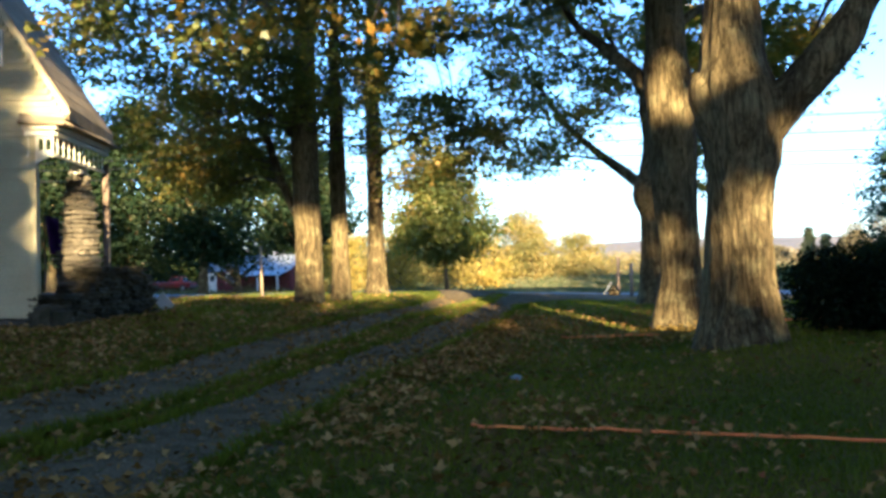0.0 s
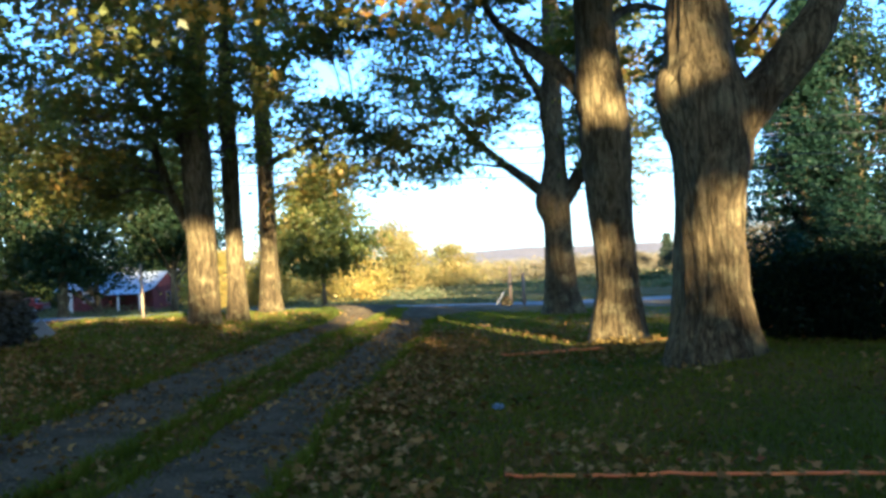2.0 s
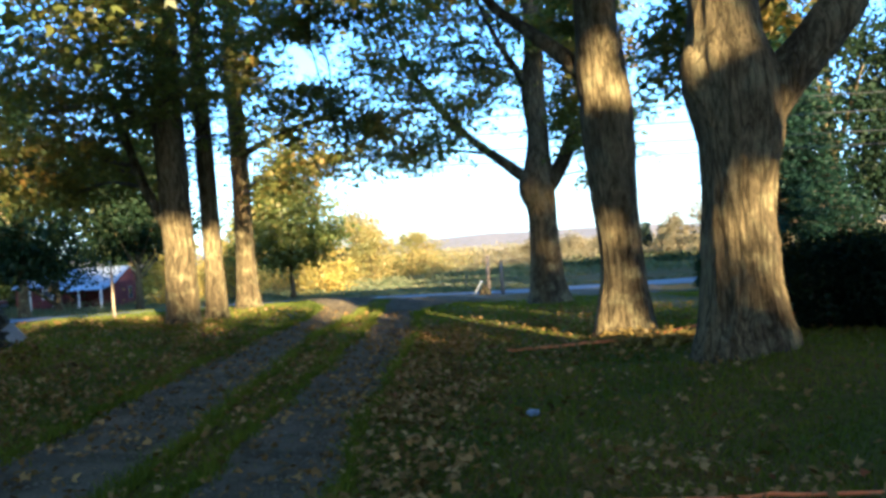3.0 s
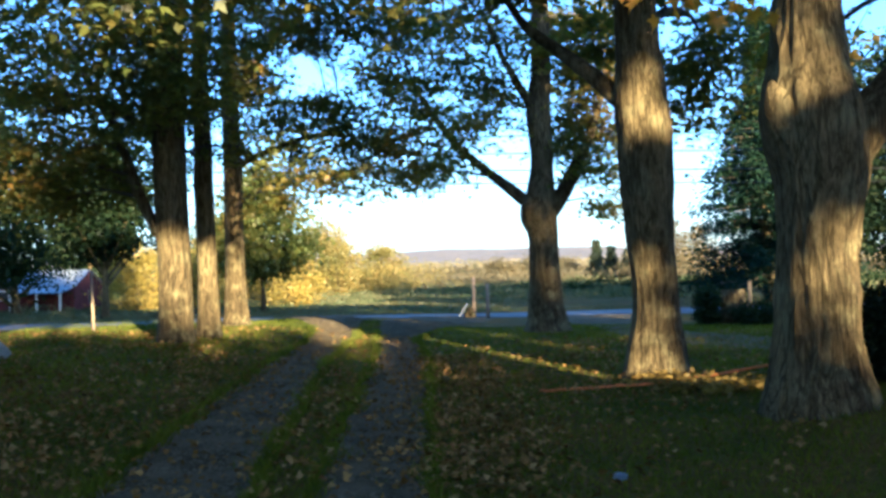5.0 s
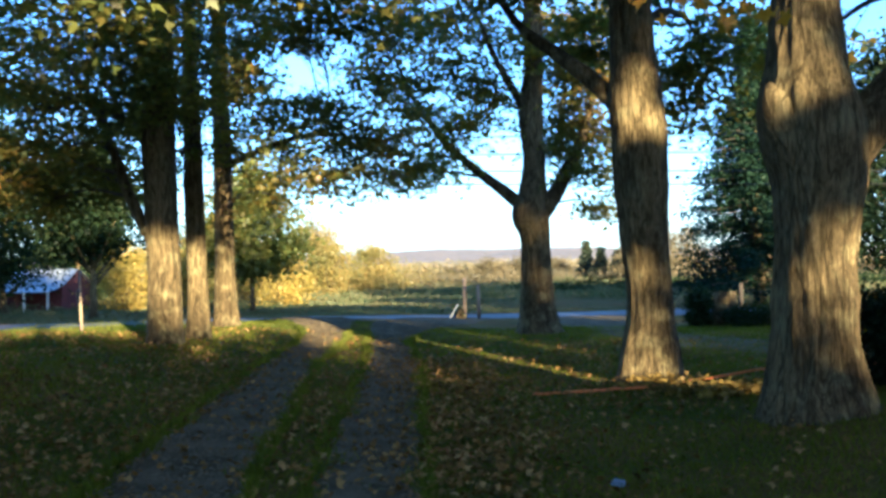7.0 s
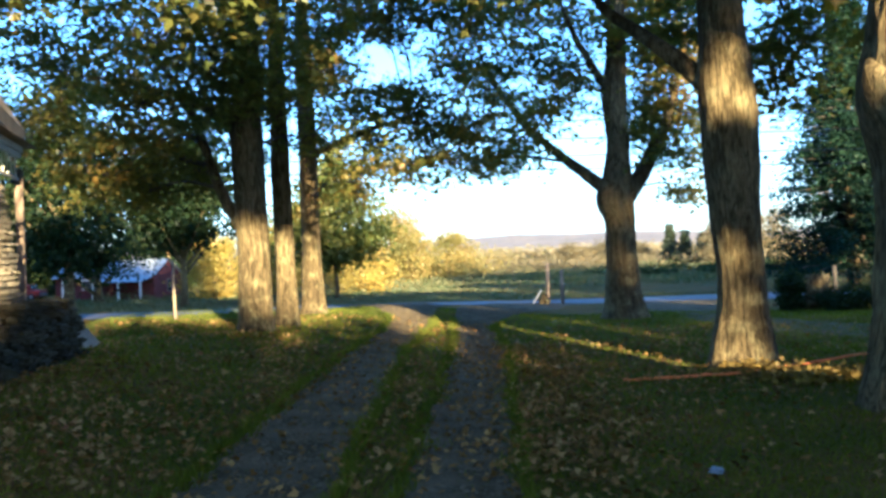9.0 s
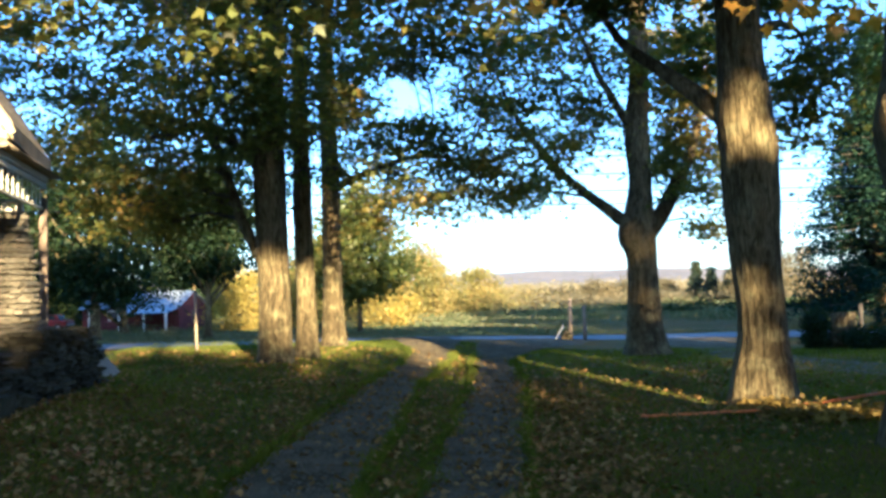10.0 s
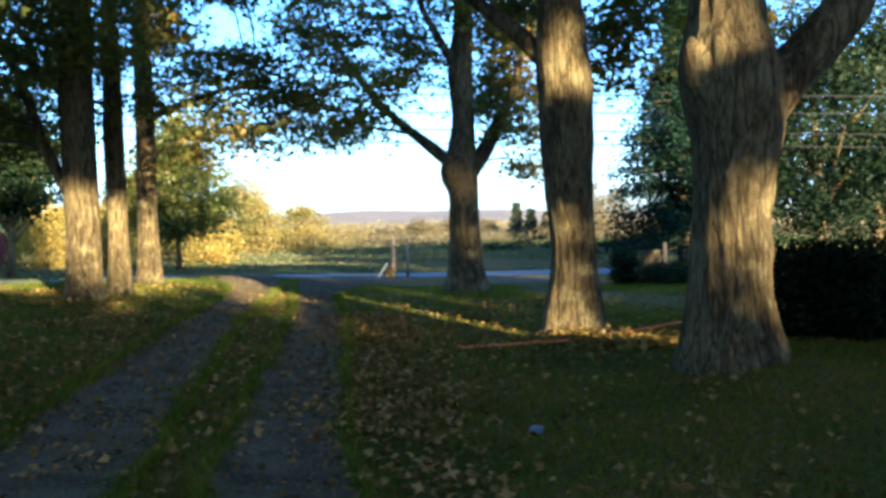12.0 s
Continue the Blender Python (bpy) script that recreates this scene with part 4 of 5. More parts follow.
# clapboards, each a wedge that laps the next
_step, _z, _row = 0.105, 0.16, 0
while _z < 9.4:
    half = 3.2 if _z + _step < 3.6 else max(0.0, (9.58 - _z - _step) / 1.62)
    if half < 0.15:
        break
    bm = bmesh.new()
    x0, x1 = -3.2 - half + 0.0, -3.2 + half - (0.10 if _z < 3.49 else 0.0)
    prof = [(0.03, 0.0), (-0.034, 0.0), (-0.004, _step + 0.012), (0.03, _step + 0.012)]
    va = [bm.verts.new((x0, y, _z + z)) for y, z in prof]
    vb = [bm.verts.new((x1, y, _z + z)) for y, z in prof]
    for k in range(4):
        bm.faces.new((va[k], va[(k + 1) % 4], vb[(k + 1) % 4], vb[k]))
    bm.faces.new(va[::-1])
    bm.faces.new(vb)
    bmesh.ops.recalc_face_normals(bm, faces=bm.faces[:])
    part("clapboard", bm, SIDING, wall)
    _z += _step
part("foundation", box((6.4, 0.3, 0.42), (-3.2, 0.17, -0.07), 0.01), MORTAR, house, "grey painted concrete foundation")
part("corner_board", box((0.10, 0.06, 3.40), (-0.05, -0.01, 1.80), 0.006), SIDING, house, "cream corner board")
part("back_wall", box((4.0, 3.2, 4.0), (-4.4, 1.85, 2.4), 0.0), SIDING, house)
# roof: two slabs with raked overhang, shingle courses on the visible slope
for side, name in ((1, "roof_slope"), (-1, "roof_slope")):
    bm = bmesh.new()
    run = 3.76
    prof = [(0, 0), (run, -1.62 * run), (run, -1.62 * run + 0.2), (0, 0.2)]
    va = [bm.verts.new((-3.2 + side * x, -0.06, rake(-3.2) + z + 0.02)) for x, z in prof]
    vb = [bm.verts.new((-3.2 + side * x, 3.5, rake(-3.2) + z + 0.02)) for x, z in prof]
    for k in range(4):
        bm.faces.new((va[k], va[(k + 1) % 4], vb[(k + 1) % 4], vb[k]))
    bm.faces.new(va)
    bm.faces.new(vb[::-1])
    bmesh.ops.recalc_face_normals(bm, faces=bm.faces[:])
    slope = part(name, bm, SHINGLE, house, "weathered brown shingle roof")
    for k in range(21):
        bm = bmesh.new()
        d = k * 0.175
        prof = [(run - d, 0.205), (run - d, 0.222), (run - d - 0.2, 0.207), (run - d - 0.2, 0.203)]
        va = [bm.verts.new((-3.2 + side * x, -0.07, rake(-3.2) - 1.62 * x + z + 0.02)) for x, z in prof]
        vb = [bm.verts.new((-3.2 + side * x, 3.51, rake(-3.2) - 1.62 * x + z + 0.02)) for x, z in prof]
        for j in range(4):
            bm.faces.new((va[j], va[(j + 1) % 4], vb[(j + 1) % 4], vb[j]))
        bm.faces.new(va)
        bm.faces.new(vb[::-1])
        bmesh.ops.recalc_face_normals(bm, faces=bm.faces[:])
        part("shingle_course", bm, SHINGLE, slope)
    # barge board along the rake
    bm = box((math.hypot(run, 1.62 * run), 0.03, 0.09), (0, 0, 0), 0.004)
    bm.transform(Matrix.Translation((-3.2 + side * run / 2, -0.085, rake(-3.2) - 1.62 * run / 2 + 0.10)) @ Matrix.Rotation(side * math.atan(1.62), 4, "Y"))
    part("barge_board", bm, SIDING, house, "cream barge board")
vent = part("attic_window", box((0.5, 0.06, 0.62), (-0.74, -0.03, 4.72), 0.01), TRIM, house, "small dark attic window")
part("pane", box((0.4, 0.03, 0.52), (-0.74, -0.055, 4.72), 0.0), GLASS, vent)
# porch: hipped roof, cornice, spindle frieze, bracket, beam
bm = bmesh.new()
_e = [(-0.22, -0.28, 3.42), (0.56, -0.28, 3.42), (0.76, 3.42, 3.42), (-0.30, 3.42, 3.42)]
_t = [(-0.30, 0.45, 4.35), (0.22, 0.45, 4.12), (0.22, 2.9, 4.12), (-0.30, 2.9, 4.35)]
_a, _b2 = [bm.verts.new(p) for p in _e], [bm.verts.new(p) for p in _t]
for k in range(4):
    bm.faces.new((_a[k], _a[(k + 1) % 4], _b2[(k + 1) % 4], _b2[k]))
bm.faces.new(_a[::-1])
bm.faces.new(_b2)
bmesh.ops.subdivide_edges(bm, edges=bm.edges[:], cuts=5, use_grid_fill=True)
for v in bm.verts:
    u = (v.co.z - 3.42) / 0.93
    v.co.z -= 0.16 * math.sin(math.pi * u)
bmesh.ops.recalc_face_normals(bm, faces=bm.faces[:])
part("porch_roof", bm, SHINGLE, house, "flared brown porch roof", True)
_skew = Matrix.Rotation(-math.atan(0.06), 4, "Z")
bm = box((0.56, 0.10, 0.10), (0.08, -0.06, 3.38), 0.012)
box((0.50, 0.08, 0.09), (0.08, -0.04, 3.27), 0.01, None, bm)
box((0.10, 3.2, 0.10), (0.416, 1.6, 3.38), 0.012, _skew, bm)
box((0.08, 3.1, 0.08), (0.40, 1.6, 3.275), 0.01, _skew, bm)
part("cornice", bm, TRIM, house, "white moulded porch cornice")
part("frieze_rail", box((0.05, 3.0, 0.045), (0.39, 1.5, 2.90), 0.006, _skew), TRIM, house)
part("frieze_rail", box((0.46, 0.06, 0.05), (0.08, 0.0, 2.90), 0.006), TRIM, house)
_sp = lathe([(0.014, 0), (0.020, 0.03), (0.011, 0.10), (0.020, 0.15), (0.011, 0.21), (0.017, 0.31)], 8)
_spm = bpy.data.meshes.new("spindle")
_sp.to_mesh(_spm)
_sp.free()
_spm.materials.append(TRIM)
for k in range(10):
    s = hang("spindle", _spm, house)
    s.location = (0.31 + 0.06 * (0.14 + k * 0.3), 0.14 + k * 0.3, 2.92)
for k in range(4):
    part("frieze_stile", box((0.042, 0.05, 0.32), (-0.10 + k * 0.125, 0.0, 3.08), 0.008), TRIM, house)
part("frieze_panel", box((0.40, 0.04, 0.07), (0.09, 0.0, 2.955), 0.006), TRIM, house)
part("frieze_panel", box((0.40, 0.04, 0.04), (0.09, 0.0, 3.205), 0.006), TRIM, house)
bm = bmesh.new()
_arc = [(0.0, 0.0)] + [(0.42 * (1 - math.cos(t)), -0.42 * math.sin(math.pi / 2 - t) * 0 - 0.36 * (1 - math.sin(t))) for t in np.linspace(0, math.pi / 2, 8)]
_fa = [bm.verts.new((-0.10 + x, -0.02, 2.875 + z)) for x, z in _arc]
_fb = [bm.verts.new((-0.10 + x, 0.03, 2.875 + z)) for x, z in _arc]
bm.faces.new(_fa)
bm.faces.new(_fb[::-1])
for k in range(len(_fa)):
    bm.faces.new((_fa[k], _fb[k], _fb[(k + 1) % len(_fa)], _fa[(k + 1) % len(_fa)]))
bmesh.ops.recalc_face_normals(bm, faces=bm.faces[:])
part("bracket", bm, TRIM, house, "white curved porch bracket")
part("porch_post", box((0.12, 0.12, 2.6), (0.50, 3.05, 1.75), 0.01), POST_WOOD, house, "dark wooden porch post")
part("porch_floor", box((2.4, 3.0, 0.2), (-1.1, 1.9, 0.4), 0.01), MORTAR, house)


def stone(size, gen):
    """A rough field stone: a box cut, bevelled and knocked out of true."""
    bm = bmesh.new()
    bmesh.ops.create_cube(bm, size=1.0)
    bmesh.ops.bevel(bm, geom=bm.edges[:], offset=0.2, segments=2, affect="EDGES")
    for v in bm.verts:
        v.co += Vector(gen.normal(0, 0.045, 3))
        v.co = Vector((v.co.x * size[0], v.co.y * size[1], v.co.z * size[2]))
    return bm


_gen = np.random.default_rng(21)
STONES = []
for k in range(20):
    bm = stone((1, 1, 1), _gen)
    me = bpy.data.meshes.new("stone")
    bm.to_mesh(me)
    bm.free()
    me.materials.append(STONE if k < 10 else STONE_SHADED)
    STONES.append(me)


def lay_stone(parent, x, y, z, size, turn):
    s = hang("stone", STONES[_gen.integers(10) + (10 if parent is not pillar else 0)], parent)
    s.matrix_local = Matrix.LocRotScale((x, y, z), Euler((_gen.normal(0, 0.05), _gen.normal(0, 0.05), turn)), size)


# tapered pillar of stacked stones
pillar = part("stone_pillar", lathe([(0.26, 0.5), (0.25, 1.2), (0.13, 2.74)], 10, None, (0.22, 2.0, 0)), MORTAR, house, "tapered pillar of stacked field stones")
_z = 0.55
while _z < 2.70:
    h = _gen.uniform(0.06, 0.12)
    r = 0.38 - 0.185 * ((_z - 0.55) / 2.15) ** 1.4
    n = int(_gen.integers(3, 6))
    o = _gen.uniform(0, 6.28)
    for k in range(n):
        a = o + 2 * math.pi * k / n + _gen.normal(0, 0.08)
        lay_stone(pillar, 0.22 + math.cos(a) * r * 0.62, 2.0 + math.sin(a) * r * 0.62, _z + h / 2, (r * 0.85 * _gen.uniform(0.85, 1.25), 2 * math.pi * r * 0.8 / n * _gen.uniform(0.95, 1.25), h * 0.9), a)
    _z += h
bm = box((0.30, 0.30, 0.05), (0.22, 2.0, 2.78), 0.01)
box((0.09, 0.22, 0.10), (0.13, 2.0, 2.85), 0.008, None, bm)
box((0.09, 0.22, 0.10), (0.31, 2.0, 2.85), 0.008, None, bm)
box((0.34, 0.34, 0.04), (0.22, 2.0, 2.915), 0.008, None, bm)
part("capital", bm, TRIM, house, "white wooden pillar cap")

# dry-laid stone parapet round the porch
parapet = thing("stone_wall", "low dry-laid field stone wall before the porch", "stone wall", (-6.98, 11.41, BASE_Z - 0.05), turn=25.5)
def along(s):
    return np.array([0.10 + 0.23 * s, -0.1 + s])


_core = bmesh.new()
for s0, s1, hh in ((0.1, 1.0, 0.42), (1.0, 2.2, 0.66), (2.2, 3.8, 0.78)):
    c = (along(s0) + along(s1)) / 2
    box((0.42, s1 - s0, hh), (c[0], c[1], hh / 2), 0.02, Matrix.Rotation(-math.atan(0.23), 4, "Z"), _core)
part("wall_core", _core, MORTAR, parapet)
_z = 0.0
for row in range(11):
    h = 0.085 + 0.018 * (row % 3)
    s = 0.0 if row < 6 else (0.9 if row < 8 else 1.5)
    while s < (3.85 if row < 9 else 3.4):
        ln = _gen.uniform(0.25, 0.6)
        for side in (1, -1):
            c = along(s + ln / 2)
            off = side * (0.24 - 0.012 * row) + _gen.normal(0, 0.025)
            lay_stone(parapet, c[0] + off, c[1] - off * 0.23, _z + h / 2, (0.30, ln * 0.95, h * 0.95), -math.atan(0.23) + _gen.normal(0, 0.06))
        s += ln
    _z += h * 0.93
# loose boulders at the near end
_bl = thing("boulder", "grey field stone lying by the porch wall", "stone", (-6.55, 11.2, gz(-6.55, 11.2) + 0.17), "boulders by the porch")
part("rock", stone((0.6, 0.5, 0.42), _gen), STONE_SHADED, _bl)
for x, y, k, a in ((-6.7, 12.1, 0.6, 40),):
    m = copy_thing(_bl, pose(x, y, gz(x, y) + 0.15 * k, 0, 0, a))
    m.scale = (k, k, k)
# pale board leaning on the wall's end
_wb = thing("board", "pale weathered board leaning against the stone wall", "board", (-8.02, 16.75, gz(-8.0, 16.75)), turn=25.5)
part("plank", box((0.28, 0.04, 0.40), (-0.1, 0, 0.16), 0.006, Matrix.Rotation(radians(-38), 4, "Y")), CONCRETE, _wb)
# folded purple cloth on a stand in the porch
_pc = thing("garden_flag", "purple cloth flag on a pale pole in the porch", "flag", (-8.72, 13.62, BASE_Z + 0.6))
part("pole", lathe([(0.02, -0.02), (0.018, 1.45)], 8), PALE_WOOD, _pc, "pale wooden pole")
bm = bmesh.new()
_grid = [[bm.verts.new((0.02 + 0.36 * i / 8, 0.05 * math.sin(i * 1.3) + 0.02 * j, 1.42 - 0.75 * j / 6 - 0.10 * (i / 8) ** 2)) for i in range(9)] for j in range(7)]
for j in range(6):
    for i in range(8):
        bm.faces.new((_grid[j][i], _grid[j][i + 1], _grid[j + 1][i + 1], _grid[j + 1][i]))
bmesh.ops.solidify(bm, geom=bm.faces[:], thickness=0.012)
part("cloth", bm, PURPLE, _pc, "drooping purple cloth", True)

# ---- lamp post ----
lamp = thing("lamp_post", "black metal post lantern with frosted panes on the lawn", "lamp post", (-3.9, 6.98, gz(-3.9, 6.98)))
_top = 2.52 - gz(-3.9, 6.98)
part("post", lathe([(0.085, -0.05), (0.085, 0.12), (0.06, 0.16), (0.046, 0.2), (0.046, _top - 0.44), (0.06, _top - 0.42), (0.06, _top - 0.38), (0.03, _top - 0.365)], 16), BLACK_METAL, lamp, smooth_shade=True)
lantern = part("lantern", lathe([(0.05, _top - 0.37), (0.085, _top - 0.345), (0.085, _top - 0.335)], 6), BLACK_METAL, lamp)
for k in range(6):
    a = math.pi / 3 * k
    v, f = tube_arrays([(0.082 * math.cos(a), 0.082 * math.sin(a), _top - 0.34), (0.150 * math.cos(a), 0.150 * math.sin(a), _top - 0.15)], [0.008, 0.008], 6)
    hang("bar", mesh_from("bar", v, f, BLACK_METAL), lantern)
    b = a + math.pi / 3
    bm = bmesh.new()
    q = [(0.078 * math.cos(a), 0.078 * math.sin(a), _top - 0.335), (0.078 * math.cos(b), 0.078 * math.sin(b), _top - 0.335), (0.143 * math.cos(b), 0.143 * math.sin(b), _top - 0.155), (0.143 * math.cos(a), 0.143 * math.sin(a), _top - 0.155)]
    bm.faces.new([bm.verts.new(p) for p in q])
    bmesh.ops.solidify(bm, geom=bm.faces[:], thickness=0.004)
    part("pane", bm, LAMP_GLASS, lantern, "frosted glass pane")
part("hood", lathe([(0.178, _top - 0.16), (0.185, _top - 0.145), (0.15, _top - 0.11), (0.10, _top - 0.05), (0.05, _top - 0.025), (0.02, _top - 0.02), (0.022, _top), (0.006, _top + 0.02)], 6), BLACK_METAL, lantern)
part("bulb", lathe([(0.015, _top - 0.33), (0.018, _top - 0.27), (0.03, _top - 0.22), (0.012, _top - 0.18)], 10), TRIM, lantern)

# ---- orange cords on the grass ----
def cord(label, pts, r=0.016):
    p = curve_points([(x, y, gz(x, y) + h, 0) for x, y, h in pts], 0.12)
    p[:, 2] += np.random.default_rng(3).normal(0, 0.004, len(p))
    v, f = tube_arrays(p[:, :3], np.full(len(p), r), 8)
    return tagged(new("cord", mesh_from("cord", v, f, ROPE, True)), label, "cord", "orange cords on the lawn")


cord("orange cord lying over the grass past the maples", [(1.41, 14.36, 0.04), (2.3, 14.5, 0.07), (3.1, 14.65, 0.07), (4.0, 14.75, 0.08), (4.9, 14.9, 0.10), (6.5, 15.2, 0.1), (8.0, 15.5, 0.05)], 0.018)
cord("orange cord lying over the leafy grass", [(2.38, 5.48, 0.03), (3.0, 5.42, 0.04), (3.9, 5.42, 0.05), (5.6, 5.5, 0.05), (8.0, 5.45, 0.03)], 0.012)
_sc = thing("paper_scrap", "pale blue scrap of paper on the grass", "litter", (1.98, 8.7, gz(1.98, 8.7) + 0.03))
part("scrap", stone((0.11, 0.08, 0.06), _gen), PAPER, _sc)

# ---- hedge by the great maple ----
def shrub(name, label, x, y, sx, sy, h, seed, mat, n=5000, leaf=0.07, stems=7):
    gen = np.random.default_rng(seed)
    top = thing(name, label, "shrub", (x, y, gz(x, y)))
    st = []
    for k in range(stems):
        a, d = gen.uniform(0, 6.28), gen.uniform(0.2, 0.7)
        e = np.array([math.cos(a) * sx * d * 0.5, math.sin(a) * sy * d * 0.5, h * 0.75])
        st.append(tube_arrays([(e[0] * 0.3, e[1] * 0.3, -0.05), (e[0] * 0.6, e[1] * 0.6, h * 0.4), e], [0.03, 0.022, 0.008], 6, None, False))
    v, f = stack_arrays(st)
    tagged(hang("branchwork", mesh_from("branchwork", v, f, TWIG, True), top), kind="stuff")
    c = gen.normal(0, 1, (n // 40, 3))
    c *= (gen.uniform(0.3, 1, len(c)) ** 0.4 / np.linalg.norm(c, axis=1))[:, None]
    c = np.sign(c) * np.abs(c) ** 0.75 * [sx / 2, sy / 2, h * 0.5] + [0, 0, h * 0.52]
    p = np.repeat(c, 40, 0) + gen.normal(0, 0.11, (len(c) * 40, 3)) * [1, 1, 0.9]
    p[:, 2] = np.maximum(p[:, 2], 0.02)
    v, f = leaf_arrays(p, leaf, gen=gen, flat=0.3)
    tagged(hang("foliage", mesh_from("foliage", v, f, mat), top), kind="stuff")
    return top


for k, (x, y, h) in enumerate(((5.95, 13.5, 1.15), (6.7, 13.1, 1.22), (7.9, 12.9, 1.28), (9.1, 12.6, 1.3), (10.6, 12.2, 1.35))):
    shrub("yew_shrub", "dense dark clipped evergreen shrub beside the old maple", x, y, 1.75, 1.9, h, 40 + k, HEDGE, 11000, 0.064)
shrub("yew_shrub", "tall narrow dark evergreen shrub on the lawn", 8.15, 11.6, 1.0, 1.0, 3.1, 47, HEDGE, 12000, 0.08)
# verge across the side drive: bush, stump, dark post, low shrub
shrub("bush", "dark rounded bush on the road verge", 6.75, 29.8, 0.5, 0.5, 1.0, 50, LEAF_DARK, 5000, 0.08)
shrub("bush", "low spreading bush on the road verge", 8.4, 29.0, 2.0, 1.2, 0.5, 51, LEAF_DARK, 5000, 0.08)
_st = thing("tree_stump", "grey weathered tree stump on the verge", "stump", (7.55, 30.0, gz(7.55, 30)))
v, f = tube_arrays([(0, 0, -0.05), (0, 0, 0.3), (0.03, 0, 0.65), (0.03, 0.02, 1.0)], [0.46, 0.38, 0.36, 0.35], 24, bark_relief(16, 0.1, 9, 0.25, 0.25))
hang("stump", mesh_from("stump", v, f, BARK, True), _st)


def post(name, label, x, y, h, r, mat, lean=0.0, band=None):
    top = thing(name, label, "post", (x, y, gz(x, y)))
    v, f = tube_arrays([(0, 0, -0.1), (lean * 0.5, 0, h * 0.5), (lean, 0, h)], [r * 1.05, r, r * 0.9], 10, bark_relief(7, 0.05, 3))
    hang("shaft", mesh_from("shaft", v, f, mat, False), top)
    if band:
        part("band", lathe([(r * 1.1, h * band[0]), (r * 1.1, h * band[1])], 10, None, (lean * band[0], 0, 0)), PALE_WOOD if band[2] else POST_WOOD, top)
    return top


# twig colour instead of post wood puts shade on this sunlit post
post("fence_post", "wooden post on the verge, coloured dark as in shade", 8.3, 31.0, 1.25, 0.07, TWIG)
post("fence_post", "weathered wooden post by the drive mouth", -0.72, 38.0, 1.6, 0.075, POST_WOOD, 0.02)
post("fence_post", "weathered reddish wooden post by the drive mouth", -0.15, 37.9, 1.35, 0.07, POST_WOOD, -0.02)
post("marker_post", "pale peeling wooden post beside the road", -10.36, 25.35, 1.62, 0.04, PALE_WOOD, -0.03, (0.0, 0.12, 0))
_wb = thing("board", "white board leaning on the posts", "board", (-1.25, 37.75, gz(-1.2, 37.7)))
part("plank", box((0.05, 0.4, 0.62), (0.12, 0, 0.27), 0.01, Matrix.Rotation(radians(32), 4, "Y")), CONCRETE, _wb)
_lg = thing("log_pile", "short cut logs stacked by the posts", "logs", (-0.85, 37.7, gz(-0.85, 37.7)))
for k, (x, z) in enumerate(((-0.1, 0.12), (0.12, 0.12), (0.0, 0.30))):
    v, f = tube_arrays([(x, -0.3, z), (x, 0.3, z)], [0.12, 0.11], 12, bark_relief(8, 0.06, k))
    hang("log", mesh_from("log", v, f, BARK, True), _lg)

# ---- wires along the road ----
for k, (za, zb, ya, yb) in enumerate(((6.9, 4.2, 34, 42), (6.35, 3.7, 34, 42), (6.9, 5.5, 34, 42), (7.6, 6.2, 34, 42))):
    n = 60
    u = np.linspace(0, 1, n)
    p = np.stack([-62 + 124 * u, ya + (yb - ya) * u, za + (zb - za) * u], -1)
    v, f = tube_arrays(p, np.full(n, 0.02), 6)
    tagged(new("overhead_wire", mesh_from("overhead_wire", v, f, RUBBER, True)), "dark overhead wire strung along the road", "wire", "overhead wires")

# ---- across the road ----
barn = thing("shed", "small red board shed with tin roof and porch", "shed", (-39.9, 85.0, gz(-42, 86)))
part("body", box((10.0, 6.0, 2.3), (-5.0, 3.0, 1.12), 0.0), RED_BOARD, barn)
bm = bmesh.new()
_ga = [bm.verts.new(p) for p in ((0.0, 0, 2.27), (0.0, 6, 2.27), (0.0, 3, 3.7))]
_gb = [bm.verts.new(p) for p in ((-10.0, 0, 2.27), (-10.0, 6, 2.27), (-10.0, 3, 3.7))]
bm.faces.new(_ga)
bm.faces.new(_gb[::-1])
for k in range(3):
    bm.faces.new((_ga[k], _gb[k], _gb[(k + 1) % 3], _ga[(k + 1) % 3]))
bmesh.ops.recalc_face_normals(bm, faces=bm.faces[:])
part("gable", bm, RED_BOARD, barn, "red board gable")
for k in range(20):
    part("board", box((0.03, 0.27, 2.3), (0.015, 0.17 + k * 0.297, 1.15), 0.004), RED_BOARD, barn)
for k in range(33):
    part("board", box((0.27, 0.03, 2.3), (-0.17 - k * 0.3, -0.015, 1.15), 0.004), RED_BOARD, barn)
ang = math.atan2(1.43, 3.0)
for side in (0, 1):
    for k in range(12):
        bm = box((0.86, 3.75, 0.05), (0, 0, 0), 0.008, Matrix.Rotation(ang if side == 0 else -ang, 4, "X"))
        bmesh.ops.translate(bm, vec=(0.25 - 0.43 - k * 0.875, 1.3 if side == 0 else 4.7, 2.98), verts=bm.verts)
        part("roof_sheet", bm, TIN, barn, "grey tin roof sheet")
for k in range(6):
    bm = box((0.86, 2.6, 0.05), (0, 0, 0), 0.008, Matrix.Rotation(radians(12), 4, "X"))
    bmesh.ops.translate(bm, vec=(0.1 - 0.43 - k * 0.875, -1.2, 1.98), verts=bm.verts)
    part("porch_sheet", bm, TIN, barn, "grey tin porch roof sheet")
for x in (-0.2, -2.4, -4.9):
    part("porch_post", box((0.16, 0.16, 1.9), (x, -2.3, 0.8), 0.01), TRIM, barn, "white porch post")
_d = part("door", box((0.95, 0.06, 2.0), (-8.9, -0.05, 1.0), 0.01), TRIM, barn, "white shed door")
